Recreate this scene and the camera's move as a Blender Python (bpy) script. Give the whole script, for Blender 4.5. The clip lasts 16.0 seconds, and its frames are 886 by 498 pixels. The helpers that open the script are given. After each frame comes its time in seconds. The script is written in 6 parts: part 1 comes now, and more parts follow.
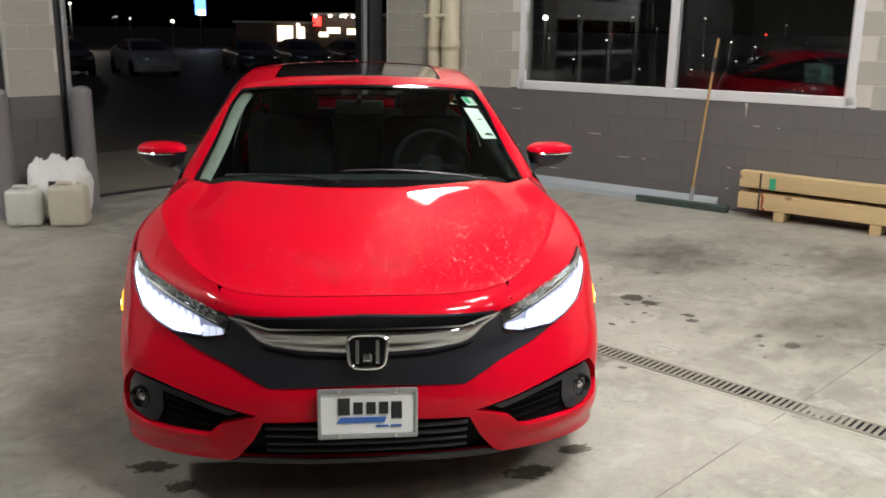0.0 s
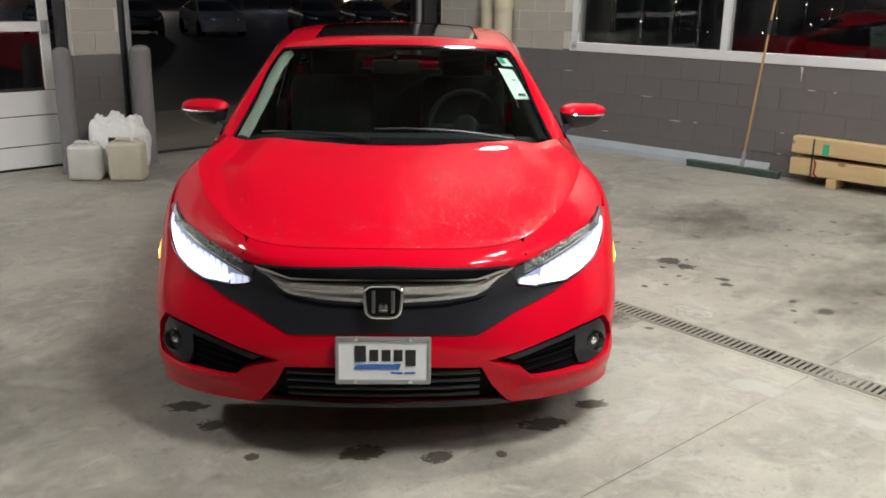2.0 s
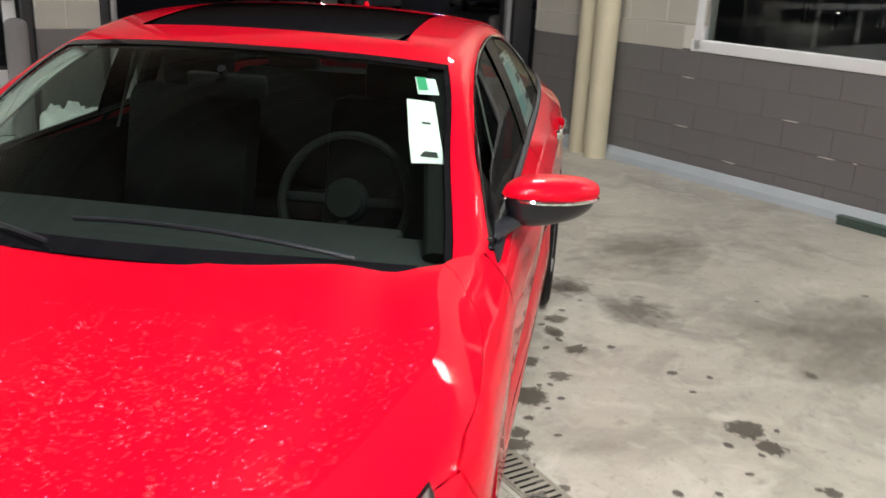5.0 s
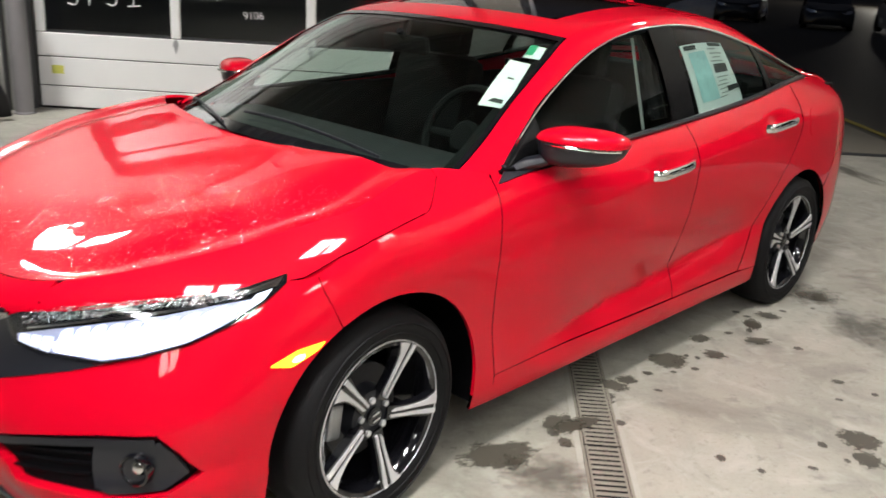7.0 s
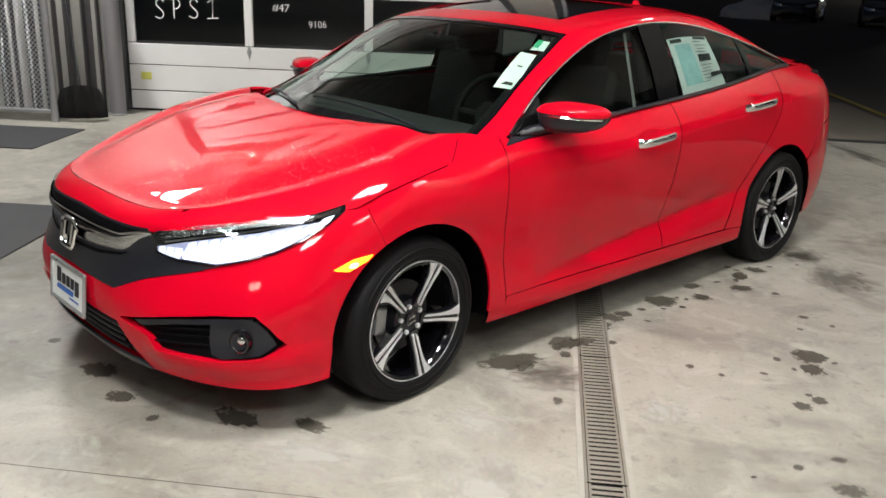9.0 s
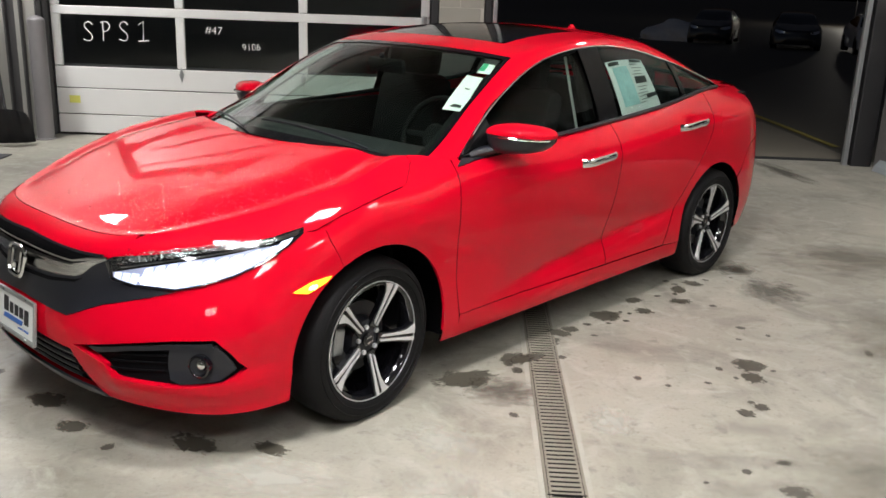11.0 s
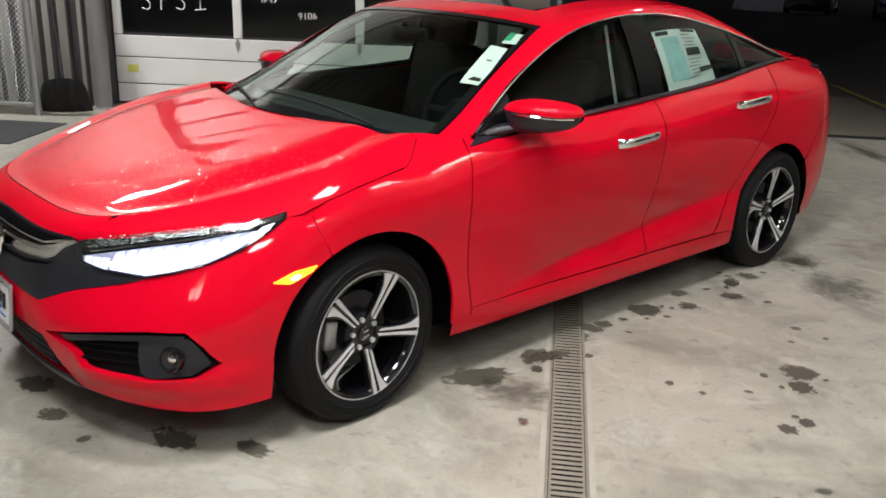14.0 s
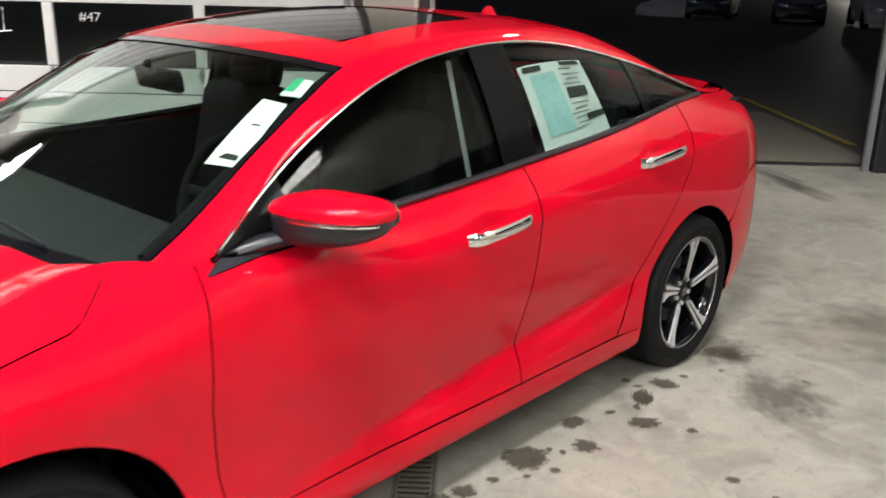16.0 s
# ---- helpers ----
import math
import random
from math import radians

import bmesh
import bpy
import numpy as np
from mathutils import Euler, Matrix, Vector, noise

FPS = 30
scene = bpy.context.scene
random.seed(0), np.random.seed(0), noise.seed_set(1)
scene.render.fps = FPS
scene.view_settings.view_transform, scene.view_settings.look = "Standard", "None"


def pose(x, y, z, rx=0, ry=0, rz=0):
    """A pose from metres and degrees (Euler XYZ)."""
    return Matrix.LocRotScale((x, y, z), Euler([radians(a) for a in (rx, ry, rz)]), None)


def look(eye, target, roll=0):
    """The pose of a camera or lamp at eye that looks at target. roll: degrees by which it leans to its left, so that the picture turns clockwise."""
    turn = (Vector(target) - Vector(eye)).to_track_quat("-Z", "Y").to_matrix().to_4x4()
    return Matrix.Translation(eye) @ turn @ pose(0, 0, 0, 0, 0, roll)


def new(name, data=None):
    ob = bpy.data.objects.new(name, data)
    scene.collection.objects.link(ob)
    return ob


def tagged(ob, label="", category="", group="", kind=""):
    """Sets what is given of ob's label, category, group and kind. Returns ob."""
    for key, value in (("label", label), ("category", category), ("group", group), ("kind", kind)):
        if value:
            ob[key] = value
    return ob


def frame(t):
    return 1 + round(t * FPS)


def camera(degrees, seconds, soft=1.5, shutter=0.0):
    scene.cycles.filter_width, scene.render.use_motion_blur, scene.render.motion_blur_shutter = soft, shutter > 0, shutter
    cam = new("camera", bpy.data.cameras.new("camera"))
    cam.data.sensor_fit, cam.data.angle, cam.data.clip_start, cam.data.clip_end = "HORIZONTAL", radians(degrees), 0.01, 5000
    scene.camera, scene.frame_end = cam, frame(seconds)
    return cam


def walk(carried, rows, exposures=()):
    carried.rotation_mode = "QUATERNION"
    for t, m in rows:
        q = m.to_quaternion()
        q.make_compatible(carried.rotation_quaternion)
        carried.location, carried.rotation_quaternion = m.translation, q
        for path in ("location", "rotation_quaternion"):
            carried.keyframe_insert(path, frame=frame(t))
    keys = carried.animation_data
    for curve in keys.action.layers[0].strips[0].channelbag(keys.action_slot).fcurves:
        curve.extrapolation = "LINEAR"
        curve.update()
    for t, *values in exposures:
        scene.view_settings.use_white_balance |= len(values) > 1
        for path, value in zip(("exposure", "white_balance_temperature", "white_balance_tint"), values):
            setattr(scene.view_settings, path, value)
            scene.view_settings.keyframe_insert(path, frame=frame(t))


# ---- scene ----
cam = camera(52.8, 16.0, soft=1.6, shutter=0.35)
PATH = [
    (0, (-0.045, -2.688, 1.602), (0.158, -0.756, 1.125), 0.8),
    (0.5, (0.067, -2.799, 1.603), (0.178, -0.865, 1.106), 1.3),
    (1, (0.09, -2.824, 1.599), (0.172, -0.886, 1.11), 0.5),
    (1.5, (0.1, -2.825, 1.6), (0.182, -0.887, 1.115), 0.1),
    (2, (0.105, -2.801, 1.603), (0.167, -0.881, 1.045), 0.9),
    (2.5, (0.08, -2.556, 1.613), (0.094, -0.65, 1.007), -0.6),
    (3, (0.17, -2.25, 1.627), (0.25, -0.347, 1.018), -1.9),
    (3.5, (0.393, -1.881, 1.655), (0.33, 0.021, 1.04), -0.8),
    (3.7, (0.442, -1.72, 1.639), (0.404, 0.179, 1.012), -0.7),
    (5.8, (1.632, -0.299, 1.582), (0.804, 1.423, 0.993), 4.6),
    (6, (1.796, -0.307, 1.603), (0.773, 1.3, 0.994), 2.8),
    (6.5, (2.125, -0.461, 1.575), (0.975, 1.053, 0.954), 1.5),
    (7, (2.497, -0.618, 1.552), (1.204, 0.775, 0.927), 3.3),
    (7.5, (2.761, -0.824, 1.57), (1.378, 0.485, 0.96), 1.6),
    (8, (2.973, -0.979, 1.586), (1.618, 0.36, 0.977), 1.5),
    (8.5, (3.166, -1.043, 1.581), (1.771, 0.256, 0.976), 2.6),
    (9, (3.197, -1.124, 1.591), (1.805, 0.174, 0.976), 1.8),
    (9.5, (3.17, -1.203, 1.598), (1.87, 0.196, 1.005), 2.3),
    (9.7, (3.166, -1.224, 1.602), (1.88, 0.198, 1.033), 2.6),
    (11.8, (3.155, -1.233, 1.601), (1.863, 0.181, 1.026), 1.8),
    (12, (3.149, -1.234, 1.596), (1.858, 0.177, 1.011), 1.7),
    (12.5, (3.14, -1.222, 1.593), (1.843, 0.175, 0.989), 1.4),
    (13, (3.138, -1.201, 1.589), (1.834, 0.18, 0.964), 0.8),
    (13.5, (3.151, -1.042, 1.577), (1.793, 0.284, 0.946), -0.3),
    (14, (3.145, -0.811, 1.578), (1.739, 0.463, 0.946), 1.8),
    (14.5, (2.971, -0.608, 1.56), (1.643, 0.754, 0.945), 2.2),
    (15, (2.773, -0.353, 1.574), (1.492, 1.046, 0.941), -1.4),
    (15.5, (2.651, 0.029, 1.57), (1.317, 1.379, 0.94), -0.3),
    (16, (2.445, 0.394, 1.574), (1.162, 1.801, 0.962), 1.3),
]
EXPOSURE = [(0.0, 0.20), (2.0, 0.17), (3.5, 0.08), (6.0, 0.62), (7.0, 0.40), (8.0, 0.41), (9.0, 0.25), (12.0, 0.25), (13.5, 0.17), (15.0, 0.10), (16.0, 0.62)]
walk(cam, [(t, look(eye, target, roll)) for t, eye, target, roll in PATH], EXPOSURE)

# ---- world and lights ----
world = bpy.data.worlds.new("night")
scene.world = world
world.use_nodes = True
sky = world.node_tree.nodes.new("ShaderNodeTexSky")
sky.sky_type, sky.sun_disc, sky.sun_elevation, sky.sun_rotation = "NISHITA", False, radians(-4), radians(200)
world.node_tree.links.new(sky.outputs[0], world.node_tree.nodes["Background"].inputs[0])
world.node_tree.nodes["Background"].inputs[1].default_value = 0.6

ROOM_TURN, WALL_TURN = 42, 46          # the car stands askew in the bay
ROOM = pose(0, 0, 0, 0, 0, ROOM_TURN)
WALL = pose(0, 0, 0, 0, 0, WALL_TURN)
CEILING = 4.6
LAMPS = [(-3.0, 4.6, 1.40, .8), (0.6, -2.0, 1.20, 1.0), (1.9, -0.4, 0.75, .8), (-0.6, -5.0, 0.18, 1.0), (2.4, -4.4, 0.75, 1.0), (5.5, 0.6, 0.30, 1.0), (5.0, -3.8, 0.35, 1.0),
         (4.9, 4.2, 0.42, .45)]          # u, v, brightness, size
LAMP_POWER = 125


def room(u, v, z=0.0, turn_z=0.0):
    """A pose in the room: u along the wall with the doors, v towards it."""
    return ROOM @ pose(u, v, z, 0, 0, turn_z)


for u, v, power, big in LAMPS:
    lamp = bpy.data.lights.new("tube_light", "AREA")
    lamp.shape, lamp.size, lamp.size_y, lamp.energy, lamp.color = "RECTANGLE", 0.84 * big, 0.72 * big, LAMP_POWER * power, (1.0, 0.987, 0.970)
    new("tube_light", lamp).matrix_world = room(u, v, CEILING - 0.42)


# ---- materials ----
def material(name, base, rough=0.5, metal=0.0, vary=0.12, scale=6.0, grain=90.0, bump=0.08, coat=0.0, wear=0.1, spec=0.5):
    """A surface with stains at one scale and grain at another, in colour, gloss and relief."""
    m = bpy.data.materials.new(name)
    m.use_nodes = True
    nodes, links = m.node_tree.nodes, m.node_tree.links
    b = nodes["Principled BSDF"]
    b.inputs["Metallic"].default_value, b.inputs["Coat Weight"].default_value = metal, coat
    b.inputs["Coat Roughness"].default_value, b.inputs["Specular IOR Level"].default_value = 0.03, spec
    place = nodes.new("ShaderNodeTexCoord")
    large, small = nodes.new("ShaderNodeTexNoise"), nodes.new("ShaderNodeTexNoise")
    large.inputs["Scale"].default_value, large.inputs["Detail"].default_value = scale, 4
    small.inputs["Scale"].default_value, small.inputs["Detail"].default_value = grain, 3
    mix = nodes.new("ShaderNodeMix")
    mix.data_type = "RGBA"
    mix.inputs[6].default_value = (*[c * (1 - vary) for c in base], 1)
    mix.inputs[7].default_value = (*[min(c * (1 + vary), 1) for c in base], 1)
    add = nodes.new("ShaderNodeMath")
    add.operation = "MULTIPLY_ADD"
    add.inputs[1].default_value = 0.35
    rise = nodes.new("ShaderNodeMath")
    rise.operation = "MULTIPLY"
    rise.inputs[1].default_value = 0.72
    gloss = nodes.new("ShaderNodeMapRange")
    gloss.inputs[3].default_value, gloss.inputs[4].default_value = max(rough - wear * rough, 0.01), min(rough + wear * rough, 1)
    for node in (large, small):
        links.new(place.outputs["Object"], node.inputs["Vector"])
    links.new(small.outputs[0], add.inputs[0])
    links.new(large.outputs[0], rise.inputs[0])
    links.new(rise.outputs[0], add.inputs[2])
    links.new(add.outputs[0], mix.inputs[0])
    links.new(mix.outputs[2], b.inputs["Base Color"])
    links.new(large.outputs[0], gloss.inputs[0])
    links.new(gloss.outputs[0], b.inputs["Roughness"])
    if bump:
        relief = nodes.new("ShaderNodeBump")
        relief.inputs["Strength"].default_value, relief.inputs["Distance"].default_value = bump, 0.004
        links.new(small.outputs[0], relief.inputs["Height"])
        links.new(relief.outputs[0], b.inputs["Normal"])
    return m


def glow(name, colour, strength):
    m = bpy.data.materials.new(name)
    m.use_nodes = True
    b = m.node_tree.nodes["Principled BSDF"]
    b.inputs["Base Color"].default_value = (*colour, 1)
    b.inputs["Emission Color"].default_value = (*colour, 1)
    b.inputs["Emission Strength"].default_value = strength
    return m


def sheet_glass(name, tint, gloss=1.0, least=0.045):
    """A thin pane: clear with a tint, mirror-like at a slant."""
    m = bpy.data.materials.new(name)
    m.use_nodes = True
    nodes, links = m.node_tree.nodes, m.node_tree.links
    nodes.remove(nodes["Principled BSDF"])
    clear, shine, mix, slant = (nodes.new("ShaderNode" + n) for n in ("BsdfTransparent", "BsdfGlossy", "MixShader", "LayerWeight"))
    clear.inputs[0].default_value = (*tint, 1)
    shine.inputs["Roughness"].default_value = 0.01
    shine.inputs[0].default_value = (gloss, gloss, gloss, 1)
    slant.inputs[0].default_value = 0.5
    steep, amount = nodes.new("ShaderNodeMath"), nodes.new("ShaderNodeMath")
    steep.operation, steep.inputs[1].default_value = "POWER", 4.5
    amount.operation, amount.inputs[1].default_value, amount.inputs[2].default_value = "MULTIPLY_ADD", 0.95, least
    links.new(slant.outputs["Facing"], steep.inputs[0])
    links.new(steep.outputs[0], amount.inputs[0])
    links.new(amount.outputs[0], mix.inputs[0])
    links.new(clear.outputs[0], mix.inputs[1])
    links.new(shine.outputs[0], mix.inputs[2])
    links.new(mix.outputs[0], nodes["Material Output"].inputs[0])
    return m


def red_paint():
    """Solid red car paint under clear coat."""
    m = material("red_car_paint", (0.62, 0.0014, 0.0170), rough=0.4, vary=0.03, scale=2.0, bump=0.0, coat=0.82, wear=0.1, spec=0.02)
    m.node_tree.nodes["Principled BSDF"].inputs["Coat IOR"].default_value = 1.36
    m.node_tree.nodes["Principled BSDF"].inputs["Coat Roughness"].default_value = 0.004
    return m


def concrete_floor():
    """Trowelled grey concrete: cloudy stains, mottling, dirt specks and a worn gloss."""
    m = material("floor_concrete", (0.376, 0.357, 0.302), rough=0.5, vary=0.28, scale=6.0, grain=70, bump=0.12, wear=0.35)
    nodes, links = m.node_tree.nodes, m.node_tree.links
    b, mix = nodes["Principled BSDF"], next(n for n in nodes if n.type == "MIX")
    place = next(n for n in nodes if n.type == "TEX_COORD")
    next(n for n in nodes if n.type == "TEX_NOISE").inputs["Detail"].default_value = 9
    colour = mix.outputs[2]
    # scale, detail, bend, from, to, amount, dirt colour
    for scale, detail, bend, low, high, amount, dirt in ((0.45, 8, 1.0, .42, .70, .62, (0.17, 0.16, 0.14)), (1.7, 10, 0.9, .49, .72, .68, (0.15, 0.14, 0.115)),
                                                         (14, 6, 0.3, .57, .70, .48, (0.15, 0.14, 0.12)), (42, 5, 0.2, .57, .70, .34, (0.16, 0.15, 0.125)), (5.5, 10, 1.2, .52, .72, .42, (0.55, 0.54, 0.485)), (2.6, 9, 1.5, .55, .80, .5, (0.52, 0.51, 0.48))):
        stain, cut, dark = nodes.new("ShaderNodeTexNoise"), nodes.new("ShaderNodeMapRange"), nodes.new("ShaderNodeMix")
        stain.inputs["Scale"].default_value, stain.inputs["Detail"].default_value, stain.inputs["Distortion"].default_value = scale, detail, bend
        stain.inputs["Roughness"].default_value = 0.62
        cut.inputs[1].default_value, cut.inputs[2].default_value, cut.inputs[4].default_value = low, high, amount
        dark.data_type = "RGBA"
        dark.inputs[7].default_value = (*dirt, 1)
        links.new(place.outputs["Object"], stain.inputs["Vector"])
        links.new(stain.outputs[0], cut.inputs[0])
        links.new(cut.outputs[0], dark.inputs[0])
        links.new(colour, dark.inputs[6])
        colour = dark.outputs[2]
    links.new(colour, b.inputs["Base Color"])
    return m


def floor_stain(name, base, rough, amount, low=.50, high=.56):
    """A stain with a ragged, broken outline, different on every object; clear where the floor is dry."""
    m = bpy.data.materials.new(name)
    m.use_nodes = True
    nodes, links = m.node_tree.nodes, m.node_tree.links
    b = nodes["Principled BSDF"]
    b.inputs["Base Color"].default_value, b.inputs["Roughness"].default_value = (*base, 1), rough
    place, info, ball, shift = (nodes.new("ShaderNode" + n) for n in ("TexCoord", "ObjectInfo", "TexGradient", "Vector" + "Math"))
    ragged, total, cut, most = nodes.new("ShaderNodeTexNoise"), nodes.new("ShaderNodeMath"), nodes.new("ShaderNodeMapRange"), nodes.new("ShaderNodeMath")
    ball.gradient_type = "SPHERICAL"
    shift.operation = "MULTIPLY_ADD"
    shift.inputs[1].default_value = (1.6, 1.6, 1.6)
    ragged.inputs["Scale"].default_value, ragged.inputs["Detail"].default_value, ragged.inputs["Roughness"].default_value = 2.1, 8, 0.62
    total.operation, total.inputs[1].default_value = "MULTIPLY_ADD", 1.5
    cut.inputs[1].default_value, cut.inputs[2].default_value, cut.inputs[4].default_value = low * 2, high * 2, amount
    spread = nodes.new("ShaderNodeMath")
    spread.operation, spread.inputs[1].default_value = "MULTIPLY", 37.0
    links.new(info.outputs["Random"], spread.inputs[0])
    links.new(place.outputs["Object"], ball.inputs[0])
    links.new(place.outputs["Object"], shift.inputs[0])
    links.new(spread.outputs[0], shift.inputs[2])
    links.new(shift.outputs[0], ragged.inputs["Vector"])
    links.new(ragged.outputs[0], total.inputs[0])
    links.new(ball.outputs[1], total.inputs[2])
    links.new(total.outputs[0], cut.inputs[0])
    links.new(cut.outputs[0], b.inputs["Alpha"])
    return m


def pine():
    """Raw pine with long grain along the beam and dark knots."""
    m = material("raw_pine", (0.60, 0.44, 0.23), rough=0.65, vary=0.30, scale=4, grain=26, bump=0.25)
    nodes, links = m.node_tree.nodes, m.node_tree.links
    b, mix = nodes["Principled BSDF"], next(n for n in nodes if n.type == "MIX")
    place, stretch = next(n for n in nodes if n.type == "TEX_COORD"), nodes.new("ShaderNodeMapping")
    stretch.inputs["Scale"].default_value = (3.5, 0.35, 3.5)
    links.new(place.outputs["Object"], stretch.inputs[0])
    for n in [n for n in nodes if n.type == "TEX_NOISE"]:
        links.new(stretch.outputs[0], n.inputs["Vector"])
    knots, near, dark, squeeze = nodes.new("ShaderNodeTexVoronoi"), nodes.new("ShaderNodeMapRange"), nodes.new("ShaderNodeMix"), nodes.new("ShaderNodeMapping")
    squeeze.inputs["Scale"].default_value = (1.0, 0.6, 1.0)
    knots.inputs["Scale"].default_value = 7
    near.inputs[1].default_value, near.inputs[2].default_value, near.inputs[3].default_value, near.inputs[4].default_value = 0.10, 0.17, 0.75, 0.0
    dark.data_type = "RGBA"
    dark.inputs[7].default_value = (0.20, 0.10, 0.04, 1)
    links.new(place.outputs["Object"], squeeze.inputs[0])
    links.new(squeeze.outputs[0], knots.inputs["Vector"])
    links.new(knots.outputs["Distance"], near.inputs[0])
    links.new(near.outputs[0], dark.inputs[0])
    links.new(mix.outputs[2], dark.inputs[6])
    links.new(dark.outputs[2], b.inputs["Base Color"])
    return m


PAINT = red_paint()
BLACK = material("black_plastic", (0.014, 0.015, 0.020), rough=0.33, vary=0.15, bump=0.06, grain=400, spec=0.5)
GLOSS_BLACK = material("gloss_black", (0.006, 0.006, 0.008), rough=0.1, vary=0.1, bump=0, coat=0.5)
PILLAR = material("pillar_black", (0.004, 0.004, 0.0045), rough=0.25, vary=0.15, bump=0.03, grain=300, spec=0.12)
GRILLE = material("grille_recess", (0.004, 0.004, 0.005), rough=0.6, vary=0.2, spec=0.06)
CHROME = material("chrome", (0.86, 0.87, 0.88), rough=0.06, metal=1, vary=0.02, bump=0)
SATIN = material("machined_alloy", (0.74, 0.74, 0.76), rough=0.30, metal=0.5, vary=0.06, bump=0.04, grain=300)
RUBBER = material("tyre_rubber", (0.007, 0.0068, 0.0075), rough=0.6, vary=0.18, bump=0.2, grain=220, spec=0.16)
SCREEN = sheet_glass("windscreen_glass", (0.78, 0.90, 0.83), 0.8)
TINTED = sheet_glass("tinted_glass", (0.62, 0.72, 0.68), 0.42)
LENS = sheet_glass("clear_lens", (0.92, 0.94, 0.96))
PANE = sheet_glass("window_pane", (0.80, 0.84, 0.83), 1.0)
WATER = sheet_glass("water_drop", (1.0, 1.0, 1.0), 1.0, 0.24)
# Silver inner cells are no source; a dim glow stands in for lamplight.
DIM_GLOW = glow("headlight_inner_glow", (0.78, 0.83, 1.0), 0.7)
HOT_AMBER = glow("amber_bulb", (1.0, 0.62, 0.20), 9)
# The reflector's faint glow stands in for lamplight falling on it.
REFLECTOR = glow("headlight_reflector", (0.40, 0.43, 0.60), 0.15)
CELL_LED = glow("headlight_cell_led", (0.76, 0.82, 1.0), 0.85)
LED = glow("headlight_led", (0.90, 0.94, 1.0), 14)
AMBER = glow("amber_marker", (1.0, 0.30, 0.015), 3.2)
TAIL = material("tail_lamp_red", (0.35, 0.008, 0.012), rough=0.12, bump=0, coat=1)
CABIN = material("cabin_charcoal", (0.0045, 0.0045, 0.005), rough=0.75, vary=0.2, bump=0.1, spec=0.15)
DASH = material("dashboard_grey", (0.020, 0.021, 0.023), rough=0.7, vary=0.2, bump=0.15, grain=300, spec=0.25)
TRIM_GREY = material("pillar_trim", (0.30, 0.30, 0.285), rough=0.8, vary=0.06)
PAPER = material("paper", (0.86, 0.88, 0.87), rough=0.75, vary=0.03, bump=0.02)
INK = material("black_ink", (0.02, 0.02, 0.022), rough=0.6)
BLUE = material("blue_print", (0.05, 0.16, 0.52), rough=0.6)
SKY_BLUE = material("pale_blue_print", (0.45, 0.70, 0.77), rough=0.7, vary=0.42, scale=16, grain=60)
GREEN = material("green_print", (0.05, 0.42, 0.22), rough=0.6)
CONCRETE = concrete_floor()
DAMP = floor_stain("damp_concrete", (0.085, 0.074, 0.056), 0.28, 0.70, .50, .59)
FADED = floor_stain("faded_stain", (0.17, 0.16, 0.135), 0.5, 0.34, .48, .84)
DARKER = floor_stain("darker_concrete", (0.18, 0.162, 0.13), 0.5, 0.52, .46, .82)
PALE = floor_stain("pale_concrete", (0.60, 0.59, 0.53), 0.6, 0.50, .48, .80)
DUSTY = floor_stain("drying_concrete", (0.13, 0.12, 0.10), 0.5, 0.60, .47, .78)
BLOCK_LIGHT = material("cream_painted_block", (0.44, 0.42, 0.37), rough=0.62, vary=0.10, scale=5, grain=140, bump=0.5)
BLOCK_GREY = material("grey_painted_block", (0.150, 0.142, 0.140), rough=0.6, vary=0.14, scale=4, grain=140, bump=0.5)
MORTAR_LIGHT = material("pale_mortar", (0.62, 0.60, 0.54), rough=0.85, vary=0.12, grain=200, bump=0.3)
MORTAR_GREY = material("grey_mortar", (0.142, 0.134, 0.132), rough=0.8, vary=0.15, grain=200, bump=0.3)
PLASTER = material("plain_wall_paint", (0.36, 0.35, 0.32), rough=0.8, vary=0.06)
JOIST_PAINT = material("joist_paint", (0.24, 0.235, 0.23), rough=0.6, vary=0.08)
CEILING_PAINT = material("ceiling_paint", (0.16, 0.155, 0.15), rough=0.85, vary=0.08)
DOOR_WHITE = material("white_door_enamel", (0.84, 0.84, 0.83), rough=0.38, vary=0.05, scale=3, bump=0.03)
FRAME_WHITE = material("white_window_frame", (0.78, 0.79, 0.80), rough=0.4, vary=0.05, bump=0.02)
CHANNEL = material("dark_channel_steel", (0.085, 0.083, 0.085), rough=0.45, metal=0.3, vary=0.25, scale=5, bump=0.12)
POST_GREY = material("grey_bollard_paint", (0.20, 0.19, 0.195), rough=0.42, vary=0.12, scale=7, bump=0.1)
STEEL = material("galvanised_steel", (0.42, 0.43, 0.44), rough=0.45, metal=0.7, vary=0.2, scale=9)
DARK_STEEL = material("dark_steel", (0.045, 0.045, 0.048), rough=0.5, metal=0.4, vary=0.25)
CUT = material("joint_dirt", (0.13, 0.12, 0.10), rough=0.8, vary=0.3, scale=3)
GRATE = material("worn_grate_steel", (0.27, 0.25, 0.205), rough=0.55, metal=0.25, vary=0.3, scale=12)
KERB = material("pale_drain_concrete", (0.40, 0.385, 0.335), rough=0.7, vary=0.25, scale=7, grain=90, bump=0.2)
LABEL = material("lime_label", (0.72, 0.72, 0.16), rough=0.6, vary=0.1)
PIPE = material("cream_pipe_paint", (0.66, 0.60, 0.44), rough=0.5, vary=0.08, scale=4)
BASE_METAL = material("blue_grey_flashing", (0.33, 0.36, 0.38), rough=0.5, vary=0.2, scale=5)
